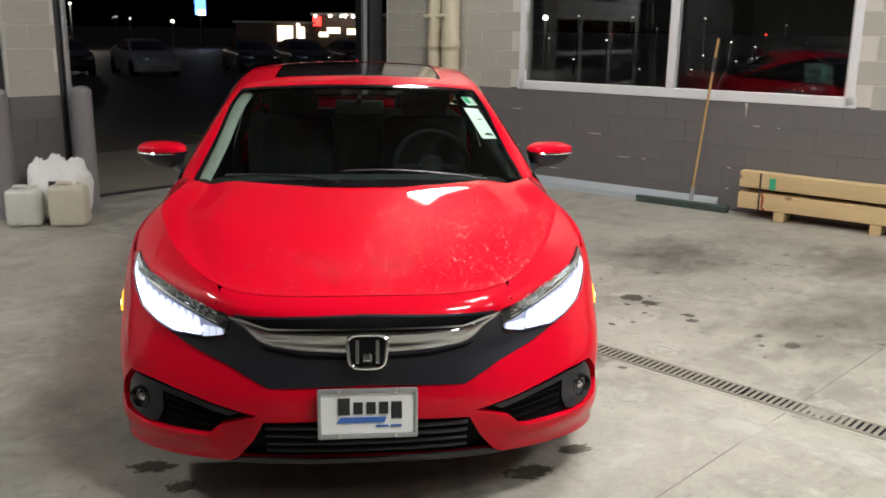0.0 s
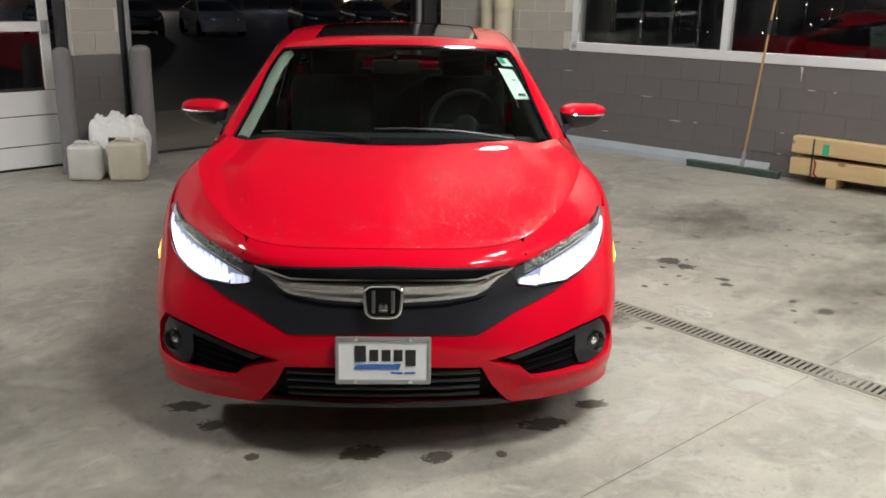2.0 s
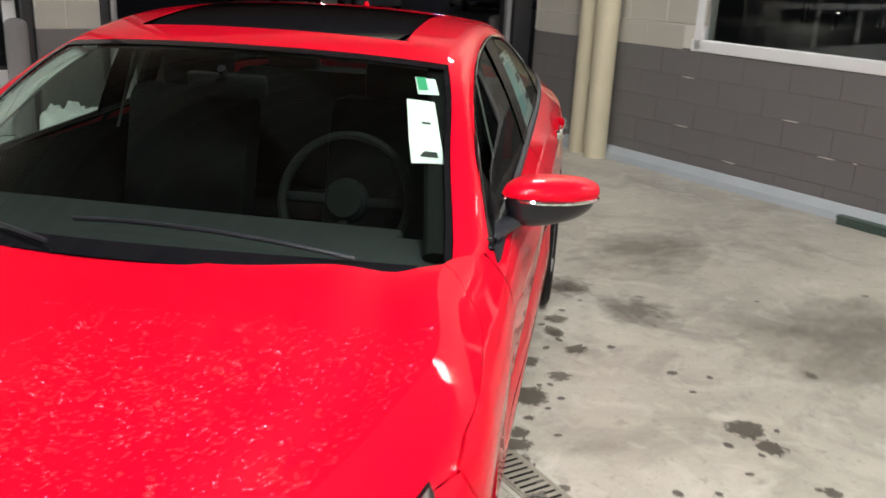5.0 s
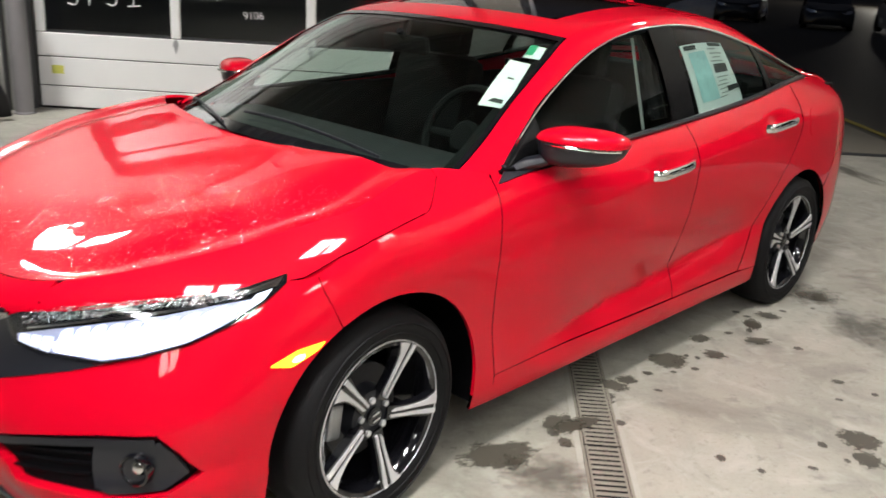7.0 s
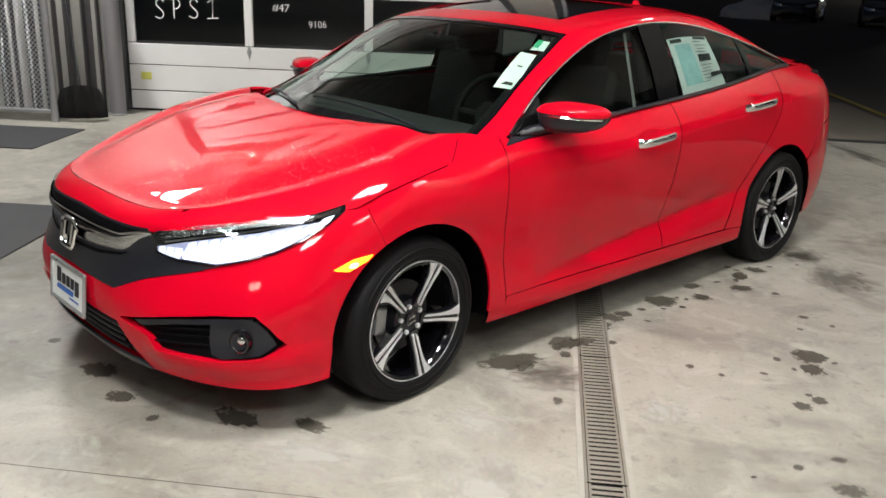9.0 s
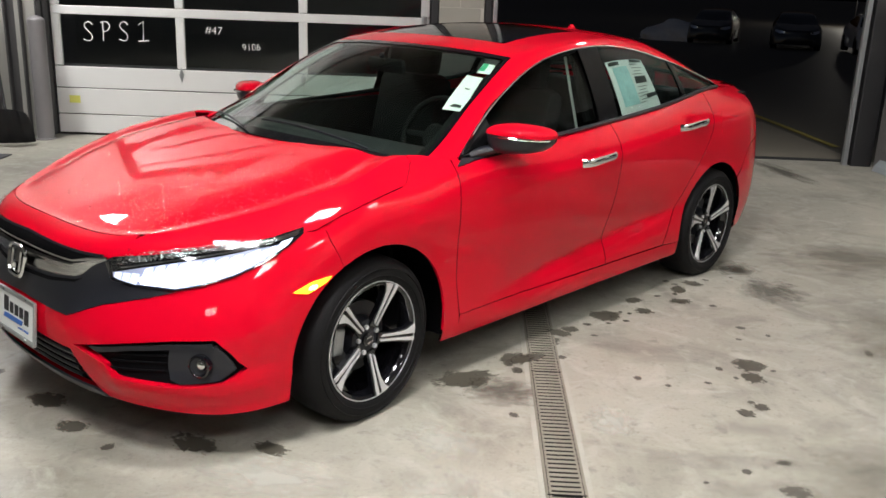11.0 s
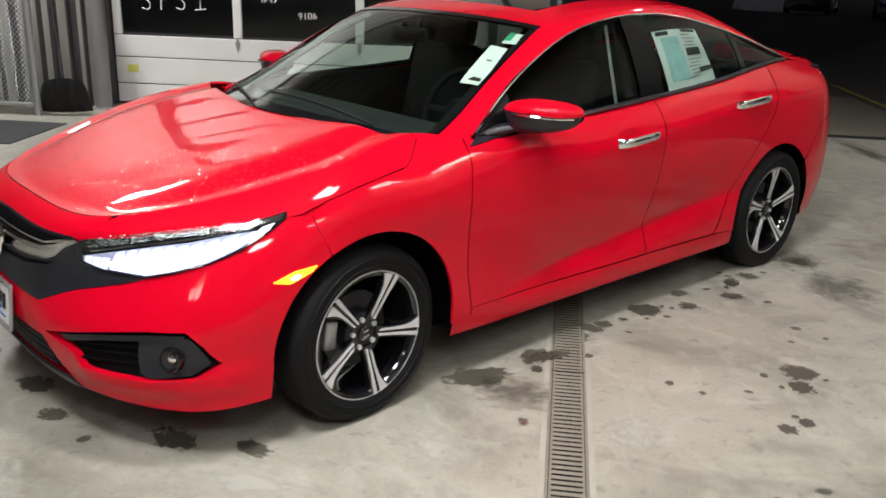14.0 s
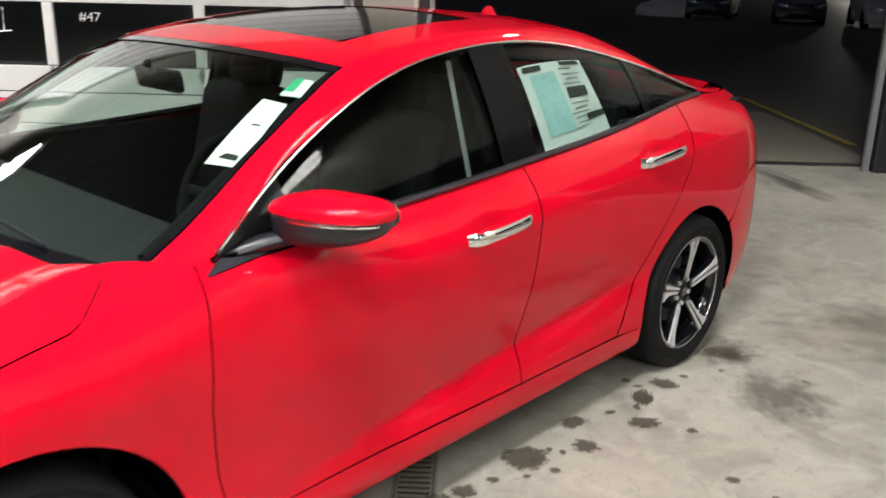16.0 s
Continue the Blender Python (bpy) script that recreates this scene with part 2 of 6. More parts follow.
BROOM_WOOD = material("broom_handle_wood", (0.50, 0.31, 0.13), rough=0.5, vary=0.2, scale=14)
BRISTLE = material("green_bristle", (0.06, 0.09, 0.075), rough=0.85, vary=0.3, grain=300, bump=0.6)
TIMBER = pine()
JUG = material("milky_plastic", (0.62, 0.62, 0.57), rough=0.3, vary=0.16, scale=9)
JUG_OLD = material("yellowed_plastic", (0.58, 0.55, 0.43), rough=0.3, vary=0.2, scale=8)
BAG = material("white_woven_bag", (0.76, 0.76, 0.74), rough=0.6, vary=0.08, bump=0.3)
MAT_RUBBER = material("dark_rubber_mat", (0.035, 0.036, 0.04), rough=0.7, vary=0.15, bump=0.3, grain=160)
ASPHALT = material("wet_asphalt", (0.105, 0.095, 0.080), rough=0.6, vary=0.35, scale=0.8, grain=40, bump=0.3)
APRON = material("damp_apron_concrete", (0.23, 0.205, 0.165), rough=0.6, vary=0.3, scale=1.5, grain=40, bump=0.2)
YELLOW = material("yellow_line_paint", (0.34, 0.27, 0.06), rough=0.7, vary=0.3)
SNOW = material("dirty_snow", (0.78, 0.78, 0.80), rough=0.8, vary=0.2)
CHALK = material("white_chalk", (0.85, 0.85, 0.85), rough=0.9, vary=0.05)
TUBE = glow("tube_lamp", (1.0, 0.97, 0.92), 9)


# ---- helpers ----
def thing(name, label, category, m=None, group="", kind=""):
    ob = new(name)
    ob.empty_display_size = 0.1
    if m is not None:
        ob.matrix_world = m
    return tagged(ob, label, category, group, kind)


def finish(bm, name, mat, smooth=False):
    mesh = bpy.data.meshes.new(name)
    bmesh.ops.recalc_face_normals(bm, faces=bm.faces)
    bm.to_mesh(mesh)
    bm.free()
    mesh.materials.append(mat)
    if smooth:
        mesh.shade_smooth()
        mesh.set_sharp_from_angle(angle=radians(38))
    return mesh


def part(name, bm, mat, parent=None, label="", smooth=False, m=None):
    """Links a bmesh as one mesh object, under a thing or a part."""
    ob = new(name, finish(bm, name, mat, smooth))
    if parent is not None:
        ob.parent = parent
    if m is not None:
        ob.matrix_basis = m
    return tagged(ob, label)


def box(size, at=(0, 0, 0), bevel=0.0, m=None, bm=None, segments=2):
    """A box of that size with its middle at the place, with rounded edges; added to bm if given."""
    one = bmesh.new()
    bmesh.ops.create_cube(one, size=1, matrix=Matrix.Diagonal((*size, 1)))
    if bevel:
        bmesh.ops.bevel(one, geom=one.edges[:], offset=bevel, segments=segments, affect="EDGES", profile=0.5)
    bmesh.ops.transform(one, matrix=(m or Matrix()) @ Matrix.Translation(at), verts=one.verts)
    return merge(bm, one)


def merge(bm, one):
    if bm is None:
        return one
    mesh = bpy.data.meshes.new("merge")
    one.to_mesh(mesh)
    one.free()
    bm.from_mesh(mesh)
    bpy.data.meshes.remove(mesh)
    return bm


def rod(a, b, r, r2=None, segments=16, bm=None):
    """A round bar from a to b."""
    one = bmesh.new()
    a, b = Vector(a), Vector(b)
    bmesh.ops.create_cone(one, cap_ends=True, segments=segments, radius1=r, radius2=r if r2 is None else r2, depth=(b - a).length)
    turn_to = (b - a).to_track_quat("Z", "Y").to_matrix().to_4x4()
    bmesh.ops.transform(one, matrix=Matrix.Translation((a + b) / 2) @ turn_to, verts=one.verts)
    return merge(bm, one)


def lathe(profile, segments=48, bm=None, closed=False):
    """Turns (radius, height) rows round the z axis."""
    one = bmesh.new()
    rings = []
    for r, z in profile:
        rings.append([one.verts.new((r * math.cos(2 * math.pi * k / segments), r * math.sin(2 * math.pi * k / segments), z)) for k in range(segments)])
    pairs = list(zip(rings, rings[1:])) + ([(rings[-1], rings[0])] if closed else [])
    for a, b in pairs:
        for k in range(segments):
            one.faces.new((a[k], a[(k + 1) % segments], b[(k + 1) % segments], b[k]))
    bmesh.ops.remove_doubles(one, verts=one.verts, dist=1e-5)
    return merge(bm, one)


def tube(points, r, segments=8, bm=None, flat=1.0):
    """A round bar along a line of points."""
    one = bmesh.new()
    points = [Vector(p) for p in points]
    rings = []
    for i, p in enumerate(points):
        ahead = (points[min(i + 1, len(points) - 1)] - points[max(i - 1, 0)]).normalized()
        across = ahead.cross(Vector((0, 0, 1)))
        across = across.normalized() if across.length > 1e-4 else Vector((1, 0, 0))
        above = across.cross(ahead)
        rings.append([one.verts.new(p + r * (math.cos(k) * across + flat * math.sin(k) * above)) for k in (2 * math.pi * j / segments for j in range(segments))])
    for a, b in zip(rings, rings[1:]):
        for k in range(segments):
            one.faces.new((a[k], a[(k + 1) % segments], b[(k + 1) % segments], b[k]))
    one.faces.new(rings[0][::-1])
    one.faces.new(rings[-1])
    return merge(bm, one)


def prism(outline, depth, bm=None, m=None, bevel=0.0):
    """A flat outline in x and y, raised by depth in z."""
    one = bmesh.new()
    face = one.faces.new([one.verts.new((x, y, 0)) for x, y in outline])
    out = bmesh.ops.extrude_face_region(one, geom=[face])
    bmesh.ops.translate(one, vec=(0, 0, depth), verts=[g for g in out["geom"] if isinstance(g, bmesh.types.BMVert)])
    if bevel:
        bmesh.ops.bevel(one, geom=one.edges[:], offset=bevel, segments=1, affect="EDGES")
    if m is not None:
        bmesh.ops.transform(one, matrix=m, verts=one.verts)
    return merge(bm, one)


def rounded(points, rounds=2, closed=True, keep=0.25):
    """Cuts the corners of an outline."""
    points = [tuple(p) for p in points]
    for _ in range(rounds):
        out = []
        n = len(points)
        for i in range(n if closed else n - 1):
            a, b = points[i], points[(i + 1) % n]
            out.append(tuple(p + keep * (q - p) for p, q in zip(a, b)))
            out.append(tuple(q + keep * (p - q) for p, q in zip(a, b)))
        points = out if closed else [points[0], *out, points[-1]]
    return points


def dense(points, step=0.03, closed=True):
    out = []
    n = len(points)
    for i in range(n if closed else n - 1):
        a, b = points[i], points[(i + 1) % n]
        k = max(1, int(math.dist(a, b) / step))
        out += [tuple(p + (q - p) * j / k for p, q in zip(a, b)) for j in range(k)]
    return out if closed else out + [points[-1]]


def panel_data(outline, skin, grid, lift=0.0, rim=0.012, mirror=False):
    """Vertices, faces and normals of a piece of a skin inside an outline, with a rim turned inwards."""
    bm = bmesh.new()
    bm.faces.new([bm.verts.new((a, b, 0)) for a, b in outline])
    bm.normal_update()
    bmesh.ops.triangulate(bm, faces=bm.faces[:])
    for axis in (0, 1):
        low, high = min(p[axis] for p in outline), max(p[axis] for p in outline)
        for k in range(math.floor(low / grid[axis]) + 1, math.ceil(high / grid[axis])):
            co, no = [0.0, 0.0, 0.0], [0.0, 0.0, 0.0]
            co[axis], no[axis] = k * grid[axis], 1.0
            bmesh.ops.bisect_plane(bm, geom=bm.verts[:] + bm.edges[:] + bm.faces[:], plane_co=co, plane_no=no, dist=1e-6)
    bmesh.ops.remove_doubles(bm, verts=bm.verts, dist=1e-5)
    bm.verts.index_update()
    ab = np.array([v.co[:2] for v in bm.verts])
    faces = [[v.index for v in f.verts] for f in bm.faces]
    border = [[v.index for v in e.verts] + [[v.index for v in e.link_faces[0].verts]] for e in bm.edges if len(e.link_faces) == 1]
    bm.free()
    p, d = skin(ab[:, 0], ab[:, 1]), 2e-3
    da = skin(ab[:, 0] + d, ab[:, 1]) - skin(ab[:, 0] - d, ab[:, 1])
    db = skin(ab[:, 0], ab[:, 1] + d) - skin(ab[:, 0], ab[:, 1] - d)
    n = np.cross(da, db)
    n /= np.maximum(np.linalg.norm(n, axis=1, keepdims=True), 1e-12)
    n *= np.where(((p - (0, 2.3, .55)) * n).sum(1, keepdims=True) < 0, -1, 1)
    p = p + n * lift
    flip = []
    for f in faces:
        q = np.cross(p[f] - p[f[0]], np.roll(p[f], -1, 0) - p[f[0]]).sum(0)
        flip.append(f if q @ n[f[0]] > 0 else f[::-1])
    verts, normals = list(p), list(n)
    if rim:
        for i, j, face in border:
            inside = [p[i] - n[i] * rim, p[j] - n[j] * rim]
            out = np.cross(p[j] - p[i], n[i])
            out /= max(np.linalg.norm(out), 1e-9)
            out = out if out @ (p[i] + p[j] - 2 * p[face].mean(0)) > 0 else -out
            k = len(verts)
            verts += [p[i], p[j], inside[1], inside[0]]
            normals += [out] * 4
            flip.append([k, k + 1, k + 2, k + 3])
    verts, normals = np.array(verts), np.array(normals)
    if mirror:
        verts, normals, flip = verts * (-1, 1, 1), normals * (-1, 1, 1), [f[::-1] for f in flip]
    return verts, flip, normals


def panel(name, pieces, mat, parent, label=""):
    """One mesh from pieces of skin, shaded with the skin's own normals."""
    verts, faces, normals = [], [], []
    for v, f, n in pieces:
        k = sum(len(a) for a in verts)
        verts.append(v), normals.append(n)
        faces += [[i + k for i in face] for face in f]
    mesh = bpy.data.meshes.new(name)
    mesh.from_pydata(np.concatenate(verts).tolist(), [], faces)
    mesh.materials.append(mat)
    mesh.shade_smooth()
    mesh.normals_split_custom_set_from_vertices(np.concatenate(normals).tolist())
    ob = new(name, mesh)
    ob.parent = parent
    return tagged(ob, label)


# ---- car surface ----
def spline_matrix(knots):
    """Second derivatives of a natural cubic spline as a matrix on its values."""
    n, h = len(knots), np.diff(knots)
    a, b = np.eye(n), np.zeros((n, n))
    for i in range(1, n - 1):
        a[i, i - 1:i + 2] = h[i - 1], 2 * (h[i - 1] + h[i]), h[i]
        b[i, i - 1:i + 2] = 6 / h[i - 1], -6 / h[i - 1] - 6 / h[i], 6 / h[i]
    return np.linalg.solve(a, b)


def spline_weights(knots, second, t):
    """Rows of weights that give the spline's values at t from the values at the knots."""
    t = np.atleast_1d(np.asarray(t, float))
    i = np.clip(np.searchsorted(knots, t) - 1, 0, len(knots) - 2)
    h = knots[i + 1] - knots[i]
    u = np.clip((t - knots[i]) / h, -0.5, 1.5)
    w = np.zeros((len(t), len(knots)))
    r = np.arange(len(t))
    w[r, i] += 1 - u
    w[r, i + 1] += u
    w += (((1 - u) ** 3 - (1 - u)) * h * h / 6)[:, None] * second[i] + ((u ** 3 - u) * h * h / 6)[:, None] * second[i + 1]
    return w


class Curve:
    """A smooth curve y -> value(s) through a few control rows (y, value, ...)."""

    def __init__(self, *rows):
        rows = np.array(rows, float)
        self.knots, self.values = rows[:, 0], rows[:, 1:]
        self.second = spline_matrix(self.knots)

    def __call__(self, t):
        t = np.clip(np.asarray(t, float), self.knots[0], self.knots[-1])
        out = spline_weights(self.knots, self.second, t.ravel()) @ self.values
        return out.reshape(*t.shape, -1)[..., 0] if self.values.shape[1] == 1 else out.reshape(*t.shape, -1)


# Lines along the half body, from the middle of the nose round the corner to the middle of the tail, from the sill up.
SILL = [(0, .035, .205), (.40, .065, .205), (.66, .17, .195), (.828, .33, .19), (.872, .56, .19), (.872, .905, .19), (.862, 1.16, .19), (.864, 1.36, .19), (.866, 1.95, .187),
        (.868, 2.6, .187), (.872, 3.2, .19), (.872, 3.605, .20), (.835, 4.1, .215), (.66, 4.43, .24), (.35, 4.57, .26), (0, 4.6, .26)]
LOW = [(0, -.005, .32), (.40, .03, .32), (.67, .15, .32), (.832, .32, .32), (.884, .56, .32), (.895, .905, .30), (.883, 1.16, .285), (.880, 1.36, .275), (.878, 1.95, .27),
       (.879, 2.6, .27), (.886, 3.2, .29), (.895, 3.605, .33), (.862, 4.1, .36), (.69, 4.46, .38), (.36, 4.60, .40), (0, 4.63, .40)]
WAIST = [(0, -.01, .45), (.40, .025, .45), (.66, .16, .46), (.836, .33, .47), (.898, .57, .47), (.905, .905, .47), (.890, 1.16, .457), (.880, 1.36, .45), (.874, 1.95, .45),
         (.876, 2.6, .46), (.889, 3.2, .50), (.899, 3.605, .52), (.866, 4.1, .55), (.70, 4.47, .57), (.37, 4.60, .57), (0, 4.63, .57)]
SIDE = [(0, .015, .60), (.40, .085, .60), (.64, .24, .61), (.812, .40, .61), (.900, .62, .61), (.908, .905, .62), (.897, 1.16, .625), (.892, 1.36, .63), (.891, 1.95, .64),
        (.891, 2.6, .66), (.894, 3.2, .68), (.894, 3.605, .70), (.855, 4.1, .74), (.70, 4.43, .76), (.36, 4.56, .77), (0, 4.60, .77)]
SHOULDER = [(0, .050, .710), (.41, .105, .712), (.62, .30, .730), (.778, .50, .752), (.870, .71, .785), (.893, .93, .813), (.886, 1.17, .823), (.882, 1.36, .835), (.886, 1.95, .85),
            (.883, 2.6, .87), (.877, 3.2, .90), (.862, 3.605, .925), (.81, 4.1, .95), (.66, 4.38, .95), (.35, 4.51, .95), (0, 4.55, .95)]
CREST = [(0, .122, .752), (.41, .168, .757), (.578, .340, .790), (.692, .545, .838), (.765, .755, .885), (.780, .95, .925), (.742, 1.20, .964), (.805, 1.38, .938), (.812, 1.95, .955),
         (.800, 2.6, .988), (.785, 3.2, 1.035), (.752, 3.605, 1.075), (.66, 4.1, 1.06), (.55, 4.36, 1.055), (.30, 4.48, 1.065), (0, 4.52, 1.068)]
LINES = np.array([SILL, LOW, WAIST, SIDE, SHOULDER, CREST])
turn = np.array([-1.0, 1, 1])
WIDE = np.concatenate([LINES[:, 2:0:-1] * turn, LINES, LINES[:, -2:-4:-1] * turn], 1)
STEP = np.linalg.norm(np.diff(WIDE[2], axis=0), axis=1)
S_KNOTS = np.concatenate([[0], np.cumsum(STEP)])
S_KNOTS = S_KNOTS - S_KNOTS[2]
S_END = S_KNOTS[-3]
S_SECOND = spline_matrix(S_KNOTS)
R_KNOTS = np.array([0, .13, .27, .42, .56, .68])
R_SECOND = spline_matrix(R_KNOTS)


def ease(a, b, t):
    k = np.clip((np.asarray(t, float) - a) / (b - a), 0, 1)
    return k * k * (3 - 2 * k)


def flank_relief(y, z):
    """How far the flank stands out: the hollow that rises to the rear wheel, the crease through the handles, and the cups behind them."""
    h = z - (.305 + .095 * (y - 1.4))
    soft = np.sqrt(h * h + 1e-4) - .01
    hollow = -.040 * ease(1.40, 2.1, y) * (1 - ease(2.85, 3.45, y)) * (1 - np.clip(soft / np.where(h > 0, .25, .13), 0, 1)) ** 2
    k = z - (.822 + .068 * (y - 2.2))
    crease = .008 * ease(1.45, 2.3, y) * (1 - ease(4.0, 4.3, y)) * np.exp(-(np.sqrt(k * k + 3e-5) - .0055) / .05)
    cup = 0
    for y0, z0 in ((2.31, .853), (3.27, .930)):
        cup = cup - .016 * np.exp(-((y - y0) / .062) ** 2 - ((z - z0) / .026) ** 2)
    return hollow + crease + cup


def side(s, r):
    """The lower body's skin: s metres round it from the nose (negative: the other half), r metres up it."""
    s, r = np.broadcast_arrays(np.asarray(s, float), np.asarray(r, float))
    ws = spline_weights(S_KNOTS, S_SECOND, np.abs(s).ravel())
    wr = spline_weights(R_KNOTS, R_SECOND, r.ravel())
    p = np.einsum("nk,nj,kjc->nc", wr, ws, WIDE)
    p[:, 0] += flank_relief(p[:, 1], p[:, 2]) * (p[:, 0] > .6)
    chin = .020 * ease(.365, .300, p[:, 2]) * (1 - ease(.285, .215, p[:, 2])) * ease(.43, .54, p[:, 0]) * (1 - ease(.42, .56, p[:, 1]))
    p += chin[:, None] * np.array([.35, -.93, 0])
    p[:, 0] *= np.where(s.ravel() < 0, -1, 1)
    return p.reshape(*s.shape, 3)


GRID_S, GRID_R = np.meshgrid(np.linspace(0, S_END, 500), np.linspace(0, .68, 90), indexing="ij")
GRID_P = side(GRID_S, GRID_R)


def on_skin(points, axis):
    """(s, r) of points of the skin given as (y, z) on the flank (axis 1) or as (x, z) on the nose (axis 0)."""
    out = []
    allowed = GRID_S < (1.05 if axis == 0 else S_END - .75)
    allowed &= GRID_S > (0 if axis == 0 else .55)
    for a, z in points:
        off = (GRID_P[..., axis] - abs(a) if axis == 0 else GRID_P[..., 1] - a) ** 2 + (GRID_P[..., 2] - z) ** 2
        i = np.argmin(np.where(allowed, off, 9))
        s, r = GRID_S.flat[i], GRID_R.flat[i]
        goal = np.array([abs(a) if axis == 0 else a, z])
        for _ in range(6):
            p = side(np.array([s, s + 1e-4, s]), np.array([r, r, r + 1e-4]))[:, [axis, 2]]
            jac = (p[1:] - p[0]).T * 1e4
            step = np.linalg.lstsq(jac, goal - p[0], rcond=1e-3)[0]
            s, r = s + np.clip(step[0], -.05, .05), r + np.clip(step[1], -.05, .05)
            s, r = min(max(s, 0), S_END), min(max(r, -.02), .69)
        out.append((math.copysign(s, a) if axis == 0 else s, r))
    return out


# The glass and roof above: a middle line, the edge of windscreen, roof and rear window, and the top of the side windows.
MIDDLE = Curve((1.03, .955), (1.25, 1.05), (1.55, 1.185), (1.80, 1.283), (1.96, 1.330), (2.15, 1.366), (2.40, 1.395), (2.70, 1.412), (3.05, 1.397), (3.40, 1.345), (3.75, 1.235),
               (4.05, 1.125), (4.30, 1.075), (4.50, 1.068))
EDGE = Curve((1.03, .755, .905), (1.25, .725, .985), (1.55, .672, 1.118), (1.80, .630, 1.242), (1.96, .592, 1.303), (2.15, .574, 1.338), (2.40, .565, 1.365), (2.70, .562, 1.378), (3.05, .560, 1.358),
             (3.40, .565, 1.295), (3.75, .585, 1.195), (4.05, .600, 1.10), (4.30, .56, 1.06), (4.50, .5, 1.062))
BOW = Curve((1.03, .21), (1.30, .15), (1.55, .095), (1.96, .06), (2.4, .0), (3.2, 0), (3.5, -.08), (4.05, -.18), (4.5, -.15))


def top(a, b):
    """The skin from windscreen to boot lid: a from -1 to 1 across, b the place along the middle line."""
    a, b = np.broadcast_arrays(np.asarray(a, float), np.asarray(b, float))
    edge, m = EDGE(b), np.abs(a)
    z = MIDDLE(b) + (edge[..., 1] - MIDDLE(b)) * (.75 * m ** 2 + .25 * m ** 4)
    return np.stack([a * edge[..., 0], b + BOW(b) * m ** 2, z], -1)


WINDOW_TOP = Curve((1.42, .815, .93), (1.62, .755, 1.06), (1.85, .70, 1.175), (2.10, .66, 1.27), (2.40, .638, 1.325), (2.66, .632, 1.338), (2.95, .637, 1.315), (3.25, .647, 1.258), (3.55, .664, 1.185),
                   (3.83, .690, 1.098))
BELT_X = Curve(*[(p[1], p[0]) for p in CREST[7:13]])
BELT_Z = Curve(*[(p[1], p[2]) for p in CREST[7:13]])


def flank_glass(y, v):
    """The skin of the side windows, from the belt (v = 0) to their upper edge (v = 1)."""
    y, v = np.broadcast_arrays(np.asarray(y, float), np.asarray(v, float))
    up = WINDOW_TOP(y)
    low = np.stack([BELT_X(y), BELT_Z(y)], -1)
    xz = low + (up - low) * v[..., None]
    xz[..., 0] += .05 * v * (1 - v)
    return np.stack([xz[..., 0], y, xz[..., 1]], -1)


HOOD_FROM, HOOD_TO = .545, 1.775          # where the bonnet's corners lie on the crest
HOOD_MIDDLE = Curve((0, .757), (.15, .795), (.4, .851), (.7, .906), (1, .957))


def bonnet(a, b):
    """The skin of the bonnet: a from -1 to 1 across, b from 0 at the nose to 1 at the windscreen."""
    a, b = np.broadcast_arrays(np.asarray(a, float), np.asarray(b, float))
    m = np.abs(a)
    edge = side(HOOD_FROM + (HOOD_TO - HOOD_FROM) * np.clip(b, 0, 1), np.full(b.shape, .68))
    y0 = .129 + .931 * b
    y = y0 + (edge[..., 1] - y0) * (.45 * m ** 2 + .55 * m ** 4)
    z0 = HOOD_MIDDLE(b)
    z = z0 + (edge[..., 2] - z0) * m ** 2.6 - .030 * m ** 2 * (1 - m ** 2) * (1 - ease(.25, .6, b)) * ease(0, .08, b)
    fold = lambda at: .010 * np.logaddexp(0, (m - at) / .010)
    fall = (fold(.71) - fold(.80)) / .09
    z = z + .011 * ease(.36, .72, m) * (1 - fall) * ease(0, .45, b)
    z = z - .010 * np.exp(-((m - .87) / .06) ** 2) * ease(0, .4, b)
    p = np.stack([a * edge[..., 0], y, z], -1)
    # the front edge lies along the bumper's
    lip, corner = side(HOOD_FROM * m, np.full(b.shape, .68)), side(np.full(b.shape, HOOD_FROM), np.full(b.shape, .68))
    raw_y = .129 + (corner[..., 1] - .129) * (.45 * m ** 2 + .55 * m ** 4)
    raw_z = .757 + (corner[..., 2] - .757) * m ** 2.6
    k = np.clip(1 - b, 0, 1) ** 7
    p[..., 1] += (lip[..., 1] + .004 - raw_y) * k
    p[..., 2] += (lip[..., 2] + .001 - raw_z) * k
    p[..., 0] += (lip[..., 0] * np.sign(a) - a * corner[..., 0]) * k
    return p


# ---- end of car surface ----

# ---- the car ----
car = thing("car", "glossy red saloon car with wet bonnet and headlights on", "car")
SIDE_GRID, TOP_GRID, GLASS_GRID, HOOD_GRID = (.04, .016), (.08, .06), (.06, .12), (.0213, .0417)


def arch(y0, a, b, start, end, n=18):
    """Part of a wheel arch in (y, z), by angles in degrees from the rear over the top."""
    return [(y0 + a * math.cos(radians(k)), .318 + b * math.sin(radians(k))) for k in np.linspace(start, end, n)]


FRONT_ARCH = (.915, .387, .370)
REAR_ARCH = (3.605, .372, .358)


def flank(points, step=0.04):
    return on_skin(dense(points, step), 1)


def nose(points, step=0.04):
    return on_skin(dense(points, step), 0)


